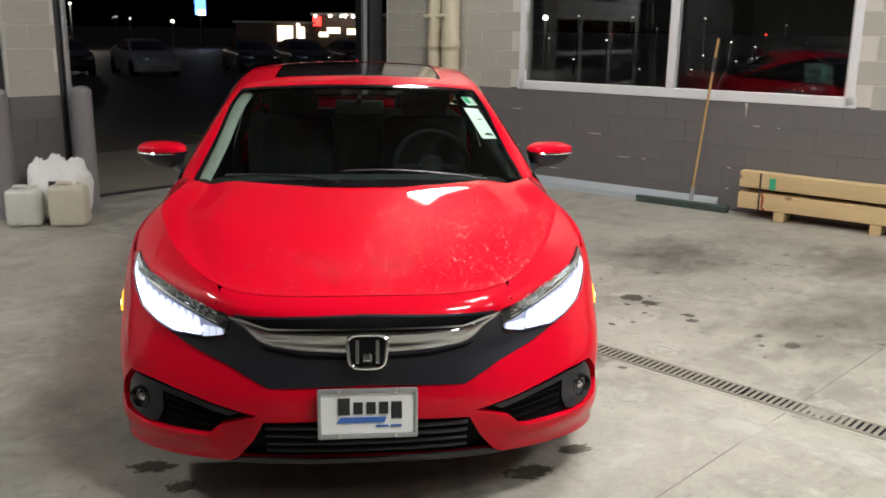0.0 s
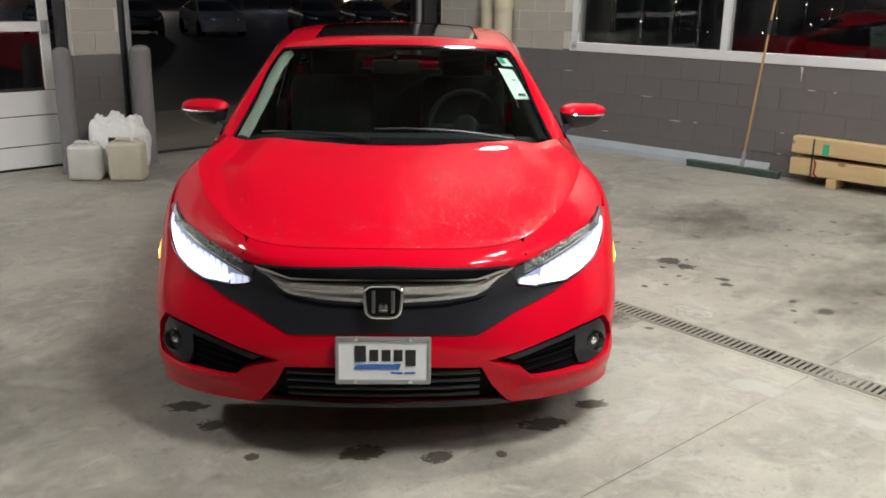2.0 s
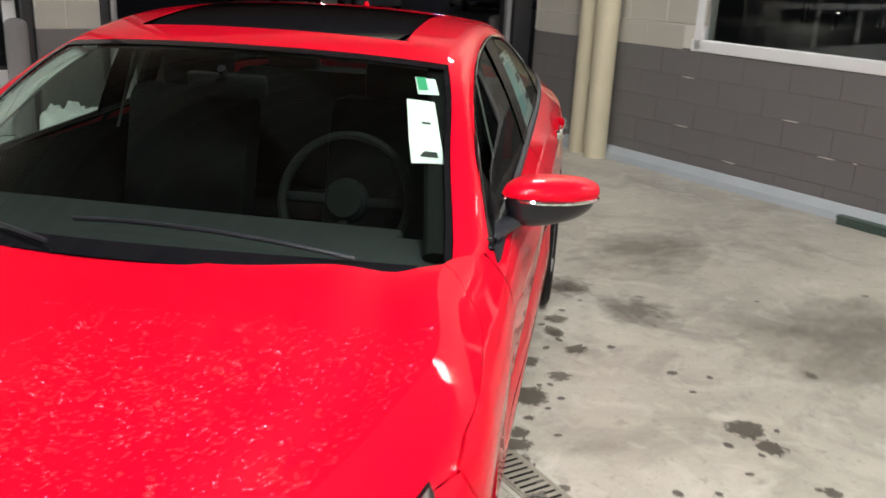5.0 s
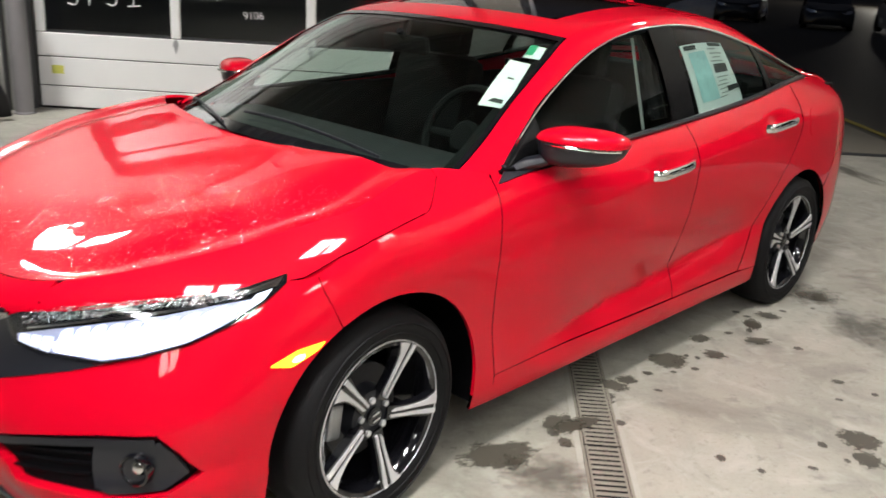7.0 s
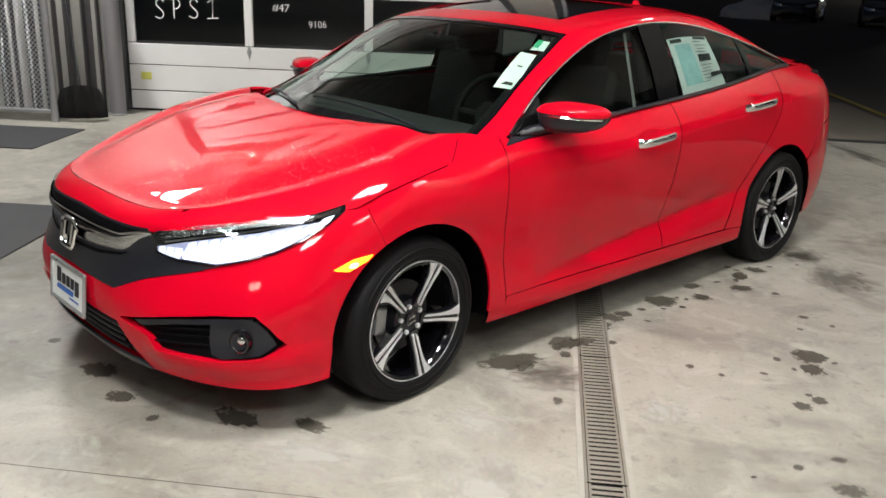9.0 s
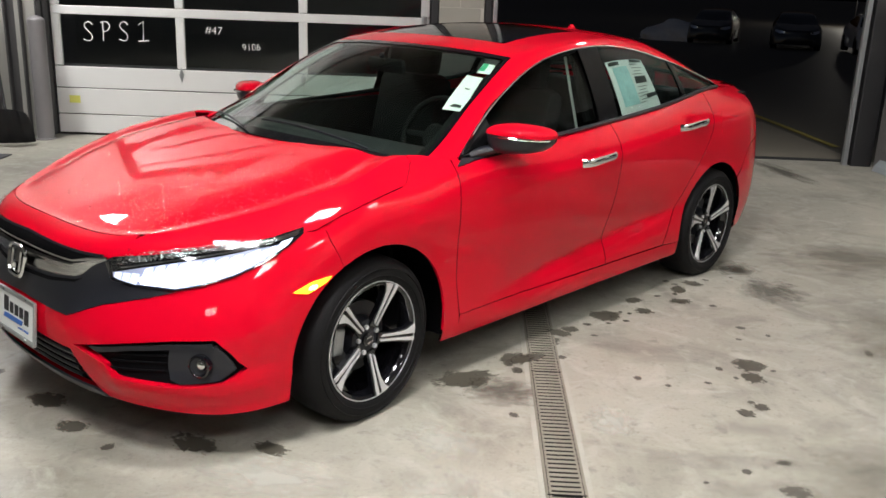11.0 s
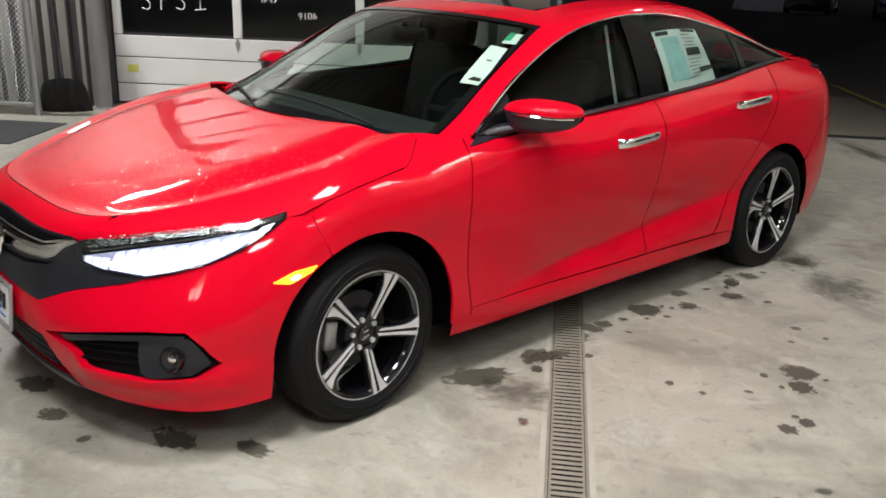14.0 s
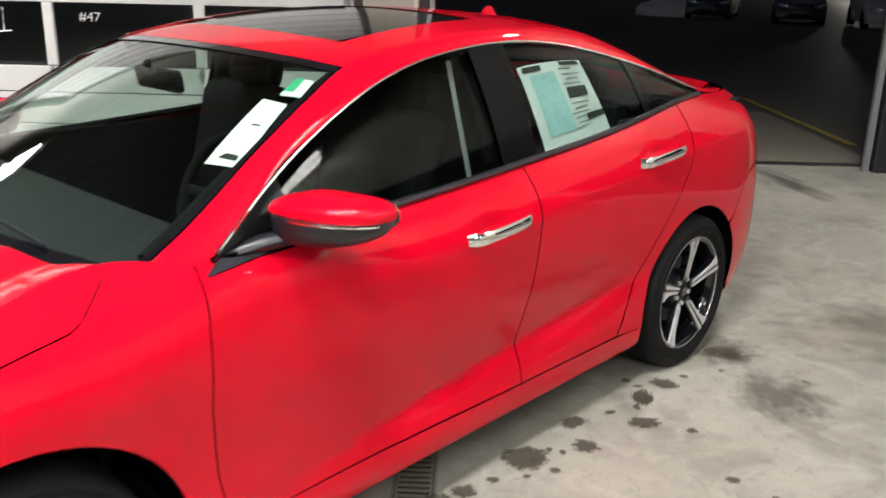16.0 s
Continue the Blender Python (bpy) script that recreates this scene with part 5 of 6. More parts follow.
block_wall(east, 12, -2.2, 7.56, pose(WALL_U + .015, 0, 0, 0, 0, 90), skip=lambda x, z: z > 1.0 and WIN[0] - .02 < x - 2.2 < WIN[1] + .02)
window = thing("window_1", "wide white framed window with two dark panes", "window", WALL, "", "structure")
fw = .075
for name, y0, y1, z0, z1 in (("window_frame", WIN[0], WIN[0] + fw, WIN[2], WIN[3]), ("window_frame", WIN[1] - fw, WIN[1], WIN[2], WIN[3]), ("window_frame", WIN[0] + fw, WIN[1] - fw, WIN[3] - fw, WIN[3]),
                             ("window_sill", WIN[0] - .02, WIN[1] + .02, WIN[2] - .015, WIN[2] + fw), ("mullion", 1.755, 1.825, WIN[2] + fw, WIN[3] - fw)):
    part(name, box((.10, y1 - y0, z1 - z0), (WALL_U + .045, (y0 + y1) / 2, (z0 + z1) / 2), .006), FRAME_WHITE, window)
for y0, y1 in ((WIN[0] + fw, 1.755), (1.825, WIN[1] - fw)):
    pane = part("pane", box((.006, y1 - y0, WIN[3] - WIN[2] - 2 * fw), (WALL_U + .06, (y0 + y1) / 2, (WIN[2] + WIN[3]) / 2)), PANE, window, "dark window pane")
    bm = None
    for yy, hh, zz, ll in ((y0 + .012, WIN[3] - WIN[2] - 2 * fw, (WIN[2] + WIN[3]) / 2, .02), (y1 - .012, WIN[3] - WIN[2] - 2 * fw, (WIN[2] + WIN[3]) / 2, .02)):
        bm = box((.02, ll, hh), (WALL_U + .045, yy, zz), .003, bm=bm)
    part("glazing_bead", bm, STEEL, window)

# Flashing along the foot of the wall, pipes in the corner.
bm = prism([(0, 0), (-.07, 0), (-.05, .05), (0, .11)], 4.05, m=WALL @ pose(WALL_U - .002, 1.22, 0, 90, 0, 0) @ pose(0, 0, -4.05))
structure("flashing", bm, BASE_METAL, "blue grey metal flashing along the wall foot", "flashing")
for y, r in ((4.57, .080), (4.335, .100)):
    pipe = thing("wall_pipe", "cream painted vertical pipe against the block wall", "pipe", WALL @ pose(WALL_U - r - .02, y, 0), "corner pipes")
    part("pipe_run", rod((0, 0, 0), (0, 0, CEILING - .01), r, segments=28), PIPE, pipe, smooth=True)
    part("pipe_collar", rod((0, 0, 1.42), (0, 0, 1.50), r + .010, segments=28), PIPE, pipe, smooth=True)
    part("pipe_strap", box((r * 2 + .03, r + .03, .035), (0, r / 2 + .0, 1.75), .006), PIPE, pipe)


# ---- closed bay door ----
U0, U1 = -2.50, 1.27


def sectional_door(m, u0, u1, words):
    """A white sectional door: ribbed sections below and above, two glazed rows between."""
    door_thing = thing("bay_door", words, "garage door", m)
    mid, wide = (u0 + u1) / 2, u1 - u0
    ribs = [(.02, .205), (.215, .470), (.480, .690)] + [(1.895 + .268 * n, 1.895 + .268 * n + .240) for n in range(6)]
    for z0, z1 in ribs:
        part("door_panel", box((wide, .045, z1 - z0), (mid, .0225, (z0 + z1) / 2), .006), DOOR_WHITE, door_thing)
        part("panel_core", box((wide - .01, .02, .034), (mid, .030, z1 + .010), 0), DARK_STEEL, door_thing)
    part("bottom_seal", box((wide, .05, .025), (mid, .025, .008), .004), RUBBER, door_thing, "black rubber bottom seal")
    edges = [u0, u0 + wide * .3408, u0 + wide * .667, u1]
    for z0, z1 in ((.698, 1.285), (1.290, 1.89)):
        part("door_rail", box((wide, .045, .085), (mid, .0225, z1 - .0425), .006), DOOR_WHITE, door_thing)
        for n in range(4):
            part("door_stile", box((.085, .045, z1 - z0 - .085), (min(max(edges[n], u0 + .0425), u1 - .0425), .0225, (z0 + z1 - .085) / 2), .005), DOOR_WHITE, door_thing)
        for n in range(3):
            a = max(edges[n], u0 + .0425) + .0435
            b = min(edges[n + 1], u1 - .0425) - .0435
            part("pane", box((b - a, .006, z1 - z0 - .087), ((a + b) / 2, .025, (z0 + z1 - .085) / 2)), PANE, door_thing, "dark glass panel")
    for u in edges[1:3]:
        diamond = prism([(0, -.075), (.026, 0), (0, .075), (-.026, 0)], .006, m=pose(u, -.001, .640, 90))
        part("hinge_plate", diamond, STEEL, door_thing, "grey diamond hinge plate")
    latch = box((.05, .05, .12), (u1 - .05, -.02, 1.24), .008)
    latch = rod((u1 - .05, -.05, 1.20), (u1 - .05, -.05, 1.29), .010, bm=latch)
    part("latch", latch, STEEL, door_thing, "steel latch")
    return door_thing


bay = sectional_door(room(0, DOOR_V), U0, U1, "closed white sectional bay door with dark glazed panels and chalk marks")
part("yellow_label", box((.11, .002, .075), (U0 + .18, -.002, .36), 0), LABEL, bay, "small yellow label")


def writing(text, size, m, name, parent):
    curve = bpy.data.curves.new(name, "FONT")
    curve.body, curve.size, curve.extrude, curve.offset = text, size, .001, -size * .010
    ob = bpy.data.objects.new(name, curve)
    scene.collection.objects.link(ob)
    mesh = bpy.data.meshes.new_from_object(ob.evaluated_get(bpy.context.evaluated_depsgraph_get()))
    bpy.data.objects.remove(ob)
    mesh.materials.clear()
    mesh.materials.append(CHALK)
    out = new(name, mesh)
    out.parent, out.matrix_basis = parent, m
    return tagged(out, "white chalk writing")


STROKES = {"S": [[(.66, .84), (.46, 1), (.16, .92), (.08, .72), (.34, .52), (.60, .36), (.60, .12), (.36, 0), (0, .10)]],
           "P": [[(.14, 0), (.16, .98)], [(0, .94), (.42, 1), (.66, .80), (.50, .54), (.16, .48)]],
           "1": [[(.16, .82), (.50, 1), (.46, .02)], [(.10, 0), (.46, .02), (.86, .05)]]}
bm = bmesh.new()
for n, letter in enumerate("SPS1"):
    for stroke in STROKES[letter]:
        line = rounded(stroke, 2, False) if len(stroke) > 3 else stroke
        tube([(-2.19 + .178 * n + .145 * x, .016, .940 + .006 * n + .195 * z) for x, z in line], .0062, 6, bm)
part("chalk_writing", bm, CHALK, bay, "white chalk writing")
for text, size, u, z, slope in (("#47", .11, -.97, 1.06, -4), ("9106", .095, -.60, .90, 4)):
    writing(text, size, pose(u, -.0 + .020, z, 90, 0, 0) @ pose(0, 0, 0, 0, 0, slope), "chalk_writing", bay)

# Pale chips and drips in the wall's grey paint.
rng = random.Random(5)
for _ in range(11):
    y, z, w = rng.uniform(.2, 4.1), .2 * rng.randint(1, 4) + rng.uniform(-.006, .006), rng.uniform(.03, .16)
    part("paint_chip", prism([(0, 0), (w * .4, .004), (w, .001), (w * .8, -.005), (w * .3, -.003)], .003, m=pose(WALL_U - .0015, y, z, 90, 0, -90) @ pose(0, 0, -.002)), MORTAR_LIGHT, east)
part("paint_drip", prism([(0, 0), (.03, 0), (.022, -.05), (.018, -.13), (.012, -.05)], .003, m=pose(WALL_U - .0015, 1.05, .995, 90, 0, -90) @ pose(0, 0, -.002)), MORTAR_LIGHT, east)

# ---- bollards ----
def bollard(u, v, r, h, words="grey painted steel bollard on the concrete floor"):
    post = thing("bollard", words, "bollard", room(u, v), "bollards")
    profile = [(r + .002, 0), (r, .01), (r, h - .05)] + [(r * math.cos(k), h - .05 + .05 * math.sin(k)) for k in np.linspace(.2, math.pi / 2, 6)]
    part("post", lathe(profile, 28), POST_GREY, post, smooth=True)
    part("base_ring", lathe([(r + .018, 0), (r + .018, .008), (r + .001, .016)], 28), POST_GREY, post, smooth=True)


bollard(1.215, 5.73, .075, 1.085)
bollard(1.915, 5.71, .088, 1.085)
bollard(5.95, 6.72, .09, 1.085, "grey painted steel bollard outside the bay")
bollard(-2.50, 5.75, .080, 1.19)

# ---- trench drain ----
DRAIN = pose(.872, 2.0, 0, 0, 0, -49.4)          # x runs along the drain
drain = thing("trench_drain", "worn steel trench drain grate set in the concrete floor", "drain", DRAIN)
L0, L1 = -2.62, 4.90
part("channel", box((L1 - L0, .130, .004), ((L0 + L1) / 2, 0, .0025)), GRILLE, drain, "black drain channel")
for y in (-.0655, .0655):
    part("drain_edge", box((L1 - L0, .010, .007), ((L0 + L1) / 2, y, .003), .001), GRATE, drain)
    part("drain_kerb", box((L1 - L0, .020, .003), ((L0 + L1) / 2, y * 1.235, .001), .001), KERB, drain, "pale concrete edge of the drain")
for k in range(8):
    part("grate_joint", box((.006, .130, .0012), (-2.6 + .985 * k, 0, .0078), 0), GRILLE, drain)
bar_mesh = finish(box((.0175, .114, .006), (0, 0, .004), .0015, segments=1), "grate_bar", GRATE)
for k in range(250):
    bar = new("grate_bar", bar_mesh)
    bar.parent = drain
    bar.matrix_basis = Matrix.Translation((-2.6 + k * .030, 0, 0))
bm = None
for y in (-.054, .054):
    bm = box((L1 - L0, .008, .006), ((L0 + L1) / 2, y, .0045), .001, bm=bm)
part("grate_side", bm, GRATE, drain)

# ---- damp patches and mats on the floor ----
def patch(name, x, y, size, mat, label, seed, long=1.6, angle=0.0):
    """A damp patch, a skin on the floor; its ragged outline comes from the surface."""
    pts = [(1.25 * math.cos(k), 1.25 * math.sin(k)) for k in np.linspace(0, 2 * math.pi, 24, endpoint=False)]
    m = pose(x, y, .0012 + .00006 * seed, 0, 0, angle) @ Matrix.Diagonal((size * long * .76, size * .76, 1, 1))
    bm = bmesh.new()
    bm.faces.new([bm.verts.new((a, b, 0)) for a, b in pts])
    ob = part(name, bm, mat, None, label, m=m)
    return tagged(ob, label, "stain", "floor patches", "structure")


SPOTS = [(-.08, .08, .105, 1.5, 10), (.19, .05, .075, 1.4, 20), (.42, .07, .05, .8, 0), (.60, .30, .105, 1.7, 12), (.82, .475, .075, 1.7, 12), (-.47, .05, .045, 1.2, 0), (.90, 1.42, .15, 1.7, 62),
         (.90, 1.76, .09, 1.5, 70), (.89, 2.53, .13, 1.2, 47), (.87, 2.24, .07, 1.1, 60), (1.0, 1.66, .06, .8, 46), (1.69, 2.48, .13, 1.0, 46), (1.76, 2.36, .10, .9, 46), (1.91, 2.11, .06, .9, 46),
         (2.27, 1.57, .07, 1.25, 45)]
SMALL = [(2.16, 1.73, .034, 1.5, 46), (1.61, 2.34, .04, .8, 47), (1.41, 1.98, .04, .8, 47), (1.54, 2.01, .03, .8, 45), (-.80, .45, .085, 1.8, -2), (-.66, .29, .08, 1.2, -2), (1.89, 2.01, .06, 1.2, 0),
         (.90, 2.02, .08, 1.5, 80), (.86, 2.85, .07, 1.4, 85), (.95, 3.2, .06, 1.0, 60), (1.05, 1.92, .04, 1.0, 10), (1.2, 3.1, .035, 1.1, 0), (1.45, 2.9, .04, 1.2, 30)]
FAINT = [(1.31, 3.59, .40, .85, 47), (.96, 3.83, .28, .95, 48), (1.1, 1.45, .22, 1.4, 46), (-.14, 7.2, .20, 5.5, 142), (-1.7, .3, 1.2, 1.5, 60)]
for n, (x, y, size, long, angle) in enumerate(SPOTS + SMALL):
    patch("damp_patch", x, y, size, DAMP, "dark damp patch on the concrete", n, long, angle)
for n, (x, y, size, long, angle) in enumerate(FAINT):
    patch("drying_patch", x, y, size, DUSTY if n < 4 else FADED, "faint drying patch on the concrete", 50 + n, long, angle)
# Broad patches that darken the floor right of the car and before it.
for n, (x, y, size, long, angle) in enumerate([(2.75, 1.9, .95, 1.7, 40), (2.3, 3.5, .75, 1.6, 60), (3.6, 3.2, .8, 1.5, 30), (-.9, -.6, .8, 1.8, 25), (1.4, 4.6, .6, 1.5, 50)]):
    patch("dirty_patch", x, y, size, DARKER, "broad faint darker patch on the concrete", 62 + n, long, angle)
# Pale patches on the concrete by the drain, and small drips round the car.
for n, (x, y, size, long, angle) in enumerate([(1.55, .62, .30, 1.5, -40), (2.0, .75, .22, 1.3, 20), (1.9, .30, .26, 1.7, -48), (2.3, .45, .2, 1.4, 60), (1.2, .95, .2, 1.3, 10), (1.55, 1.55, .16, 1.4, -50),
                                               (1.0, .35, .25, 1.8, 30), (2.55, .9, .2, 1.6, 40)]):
    patch("pale_patch", x, y, size, PALE, "pale patch on the concrete", 70 + n, long, angle)
rng = random.Random(23)
for n in range(58):
    if n < 30:
        x, y, size = rng.gauss(.95, .045), rng.uniform(1.4, 3.9), rng.choice((.014, .018, .024, .034, .05))
    else:
        x, y, size = rng.uniform(1.15, 3.2), rng.uniform(1.2, 4.2), rng.choice((.010, .013, .016, .022))
    patch("drip_mark", x, y, size * 1.5, DAMP, "small dark drip on the concrete", 90 + n, rng.uniform(1, 1.8), rng.uniform(0, 180))
structure("saw_cut", box((14, .0025, .0012), (0, 0, .0008)), CUT, "thin saw cut joint in the concrete", "joint", pose(1.04, .10, 0, 0, 0, 39.5))

for u0, u1, v0, v1 in ((-3.6, -1.12, .6, 2.34), (-4.6, -2.42, 3.95, 4.87)):
    bm = box((u1 - u0, v1 - v0, .010), (0, 0, .005), .003)
    ob = part("floor_mat", bm, MAT_RUBBER, None, m=room((u0 + u1) / 2, (v0 + v1) / 2))
    tagged(ob, "dark rubber mat lying on the concrete", "mat", "floor mats")

# ---- jugs and bag ----
def jug(u, v, mat, size, turn_z, words):
    w, d, h = size
    ob = thing("plastic_jug", words, "jug", room(u, v, 0, turn_z), "jugs")
    bm = box((w, d, h), (0, 0, h / 2), .035, segments=3)
    for p in bm.verts:
        p.co.x += .006 * math.sin(p.co.z * 31)
        p.co.y += .005 * math.sin(p.co.z * 27 + 1)
    part("jug_body", bm, mat, ob, smooth=True)
    bm = tube([(-w * .34, 0, h - .02), (-w * .26, 0, h + .018), (w * .08, 0, h + .018), (w * .16, 0, h - .02)], .017, 8)
    part("jug_handle", bm, mat, ob, smooth=True)
    part("cap", rod((w * .30, 0, h - .005), (w * .30, 0, h + .03), .024, segments=16), mat, ob)


jug(1.20, 5.37, JUG, (.27, .22, .30), -40, "cloudy white plastic jug standing on the floor")
jug(1.455, 5.13, JUG_OLD, (.29, .22, .33), -40, "yellowed plastic jug standing on the floor")
bm = bmesh.new()
bmesh.ops.create_icosphere(bm, subdivisions=5, radius=1)
for v in bm.verts:
    x, y, z = (math.copysign(abs(c) ** .7, c) for c in v.co)
    top_z = max(z, 0)
    crease = noise.noise(Vector((x * 2.4, y * 2.4, z * 2.2))) * .09 + noise.noise(Vector((x * 6, y * 6, z * 6))) * .035
    fold = noise.noise(Vector((x * 5.5, y * 9, .3))) * .10 * top_z ** 2 + .03 * math.sin(9 * x + 2) * top_z ** 3
    v.co = (.25 * x * (1 + crease), .17 * y * (1 + crease) * (1 - .45 * top_z ** 3), .25 * z + .235 + crease * .10 + .06 * abs(x) * top_z + fold)
    v.co.z = max(v.co.z, 0)
bag = part("salt_bag", bm, BAG, None, smooth=True, m=room(1.50, 5.36, 0, -40))
tagged(bag, "crumpled white woven bag behind the plastic jugs", "bag")
part("bag_print", box((.13, .004, .05), (.02, -.166, .33), .001, m=pose(0, 0, 0, 0, 0, 0)), INK, bag, "dark printed mark")

# ---- push broom ----
broom = thing("push_broom", "wooden push broom leaning on the block wall", "broom", WALL)
HEAD = Vector((WALL_U - .13, 1.525, .052))
part("broom_block", box((.065, .92, .026), tuple(HEAD), .008), BRISTLE, broom, "dark green broom block")
bm = None
for k in range(34):
    y = HEAD.y - .44 + k * .88 / 33
    bm = box((.07, .022, .040), (HEAD.x, y, .020), .004, bm=bm)
part("bristles", bm, BRISTLE, broom, "dark green bristles")
part("handle", rod(HEAD + Vector((0, -.09, .015)), (WALL_U - .03, 1.335, 1.56), .0110), BROOM_WOOD, broom, "long wooden handle", True)
top_end, low_end = Vector((WALL_U - .03, 1.335, 1.56)), HEAD + Vector((0, -.09, .015))
part("grip_tape", rod(low_end.lerp(top_end, .80), low_end.lerp(top_end, .885), .0165), MAT_RUBBER, broom, "dark tape round the handle", True)
part("ferrule", rod(HEAD + Vector((0, -.09, .01)), HEAD + Vector((.010, -.098, .15)), .019), STEEL, broom, "metal ferrule", True)

# ---- timber stack ----
stack = thing("timber_crate", "stack of raw pine beams strapped on short blocks by the wall", "timber", WALL)
Y1, Y0 = .95, -1.6
for name, x, z, lift in (("beam", WALL_U - .185, .325, .014), ("beam", WALL_U - .185, .162, 0), ("beam", WALL_U - .065, .325, 0), ("beam", WALL_U - .065, .162, 0)):
    bm = box((.115, Y1 - Y0, .145), (0, 0, 0), .008, m=pose(x, (Y0 + Y1) / 2, z + lift, lift * 40))
    part(name, bm, TIMBER, stack, "raw pine beam")
for y in (.58, -.21, -1.3):
    part("bearer", box((.22, .09, .088), (WALL_U - .125, y, .044), .006), TIMBER, stack, "short pine bearer")
bm = box((.004, .014, .32), (WALL_U - .246, .76, .25), .001)
bm = box((.23, .014, .004), (WALL_U - .13, .76, .414), .001, bm=bm)
part("strap", bm, INK, stack, "black strap")
part("strap_tail", tube([(WALL_U - .248, .74, .24), (WALL_U - .26, .72, .19), (WALL_U - .252, .73, .12), (WALL_U - .256, .70, .09)], .007, 6), TAIL, stack, "red strap end")
part("green_mark", box((.003, .055, .10), (WALL_U - .244, .655, .33), 0), GREEN, stack, "green paint mark")

# ---- wire fence and clutter by the closed door ----
fence = thing("wire_fence", "galvanised chain link fence with steel posts", "fence", room(-2.88, 5.20))
part("fence_post", rod((0, 0, 0), (0, 0, 2.4), .035, segments=20), STEEL, fence, smooth=True)
part("fence_post", rod((-2.6, 0, 0), (-2.6, 0, 2.4), .035, segments=20), STEEL, fence, smooth=True)
part("fence_rail", rod((-2.6, 0, .10), (0, 0, .10), .02), STEEL, fence)
part("fence_rail", rod((-2.6, 0, 2.35), (0, 0, 2.35), .02), STEEL, fence)
bm = bmesh.new()
step = .046
for sgn in (1, -1):
    for k in range(-54, 112):
        pts = []
        for j in range(0, 48):
            x, z = -2.56 + k * step + sgn * (j * step - 0), .12 + j * step
            if -2.57 < x < -.02:
                pts.append((x, .006 * (-1) ** (j + k) * sgn, z))
        if len(pts) > 1:
            tube(pts, .0030, 4, bm)
ob = part("chain_link", bm, STEEL, fence, "woven steel wire mesh")
tagged(ob, kind="stuff")
for n in range(13):
    u, v, h = -2.60 - .150 * n, 5.95 - .05 * (n % 2), 2.6 - .1 * (n % 3)
    ob = thing("steel_channel", "dark grey steel channel standing against the wall", "steel channel", room(u, v - .06, 0, (-6, 4, 9)[n % 3]), "steel channels")
    bm = box((.16, .02, h), (0, .02, h / 2), .004)
    bm = box((.02, .07, h), (-.075, -.02, h / 2), .004, bm=bm)
    bm = box((.02, .07, h), (.075, -.02, h / 2), .004, bm=bm)
    part("channel_web", bm, CHANNEL, ob)
shovel = thing("snow_shovel", "black plastic snow shovel blade standing against the post", "shovel", room(-2.68, 5.38, 0, 20))
bm = bmesh.new()
rows = []
for i in range(11):
    k = i / 10
    half_w = .225 - .05 * k ** 3
    rows.append([bm.verts.new((half_w * c, -.13 * math.sin(k * 1.9) - .05 * (1 - c * c) + .012 * math.cos(c * 14), .02 + .34 * k - .05 * k * c * c)) for c in np.linspace(-1, 1, 17)])
for a, b in zip(rows, rows[1:]):
    for j in range(16):
        bm.faces.new((a[j], a[j + 1], b[j + 1], b[j]))
bmesh.ops.solidify(bm, geom=bm.faces[:], thickness=.008)
part("blade", bm, DARK_STEEL, shovel, "dark curved blade", True)
part("shaft", rod((0, -.06, .2), (-.15, .40, 1.5), .015), DARK_STEEL, shovel, smooth=True)

# ---- ceiling lamps ----
for u, v, power, big in LAMPS:
    fitting = thing("ceiling_light", "white fluorescent ceiling light fitting, lit", "ceiling light", room(u, v, CEILING - .36), "ceiling lights")
    part("housing", box((.92 * big, .80 * big, .05), (0, 0, .035), .01), DOOR_WHITE, fitting)
    for x in (-.34, -.23, -.12, .12, .23, .34):
        part("lamp_tube", rod((x * big, -.36 * big, -.005), (x * big, .36 * big, -.005), .014, segments=10), TUBE, fitting)
    # Added bar below the light, which parts its reflection into two squares.
    part("split_bar", box((.10 * big, .80 * big, .02), (0, 0, -.085), .004), DOOR_WHITE, fitting)
    for y in (-.3, .3):
        part("hanger", rod((0, y * big, .05), (0, y * big, .36), .006, segments=8), STEEL, fitting)

# ---- outside ----
bm = bmesh.new()
ring_r = [6.2, 9, 14, 24, 50, 120, 400, 1500]
rows = []
for y in ring_r:
    rows.append([bm.verts.new((x, y, -.015 - min(y - 6.2, 40) * .012)) for x in (-1500, -200, -40, -12, 0, 6, 14, 40, 200, 1500)])
for a, b in zip(rows, rows[1:]):
    for k in range(9):
        bm.faces.new((a[k], a[k + 1], b[k + 1], b[k]))
structure("ground", bm, ASPHALT, "dark wet asphalt yard at night", "ground", ROOM)
structure("threshold", box((8.3, .12, .03), (1.6, 6.17, -.008), .004), DARK_STEEL, "dark steel bay threshold", "threshold", ROOM)
structure("apron", box((8.2, 3.1, .02), (1.7, 7.80, .0536), 0, m=pose(0, 0, 0, -.6875)), APRON, "damp concrete apron outside the bay", "apron", ROOM)
structure("painted_line", box((.09, 3.4, .004), (5.95, 8.9, .067), 0, m=pose(0, 0, 0, -.6875)), YELLOW, "yellow painted line on the asphalt", "road marking", ROOM)


# ---- parked cars, lamps and buildings in the yard ----
WHITE_PAINT = material("white_car_paint", (0.62, 0.62, 0.64), rough=0.3, vary=0.05, bump=0, coat=0.8)
DARK_PAINT = material("dark_car_paint", (0.02, 0.021, 0.026), rough=0.3, vary=0.05, bump=0, coat=0.8)
WINE_PAINT = material("dark_red_car_paint", (0.10, 0.008, 0.012), rough=0.3, vary=0.05, bump=0, coat=0.8)
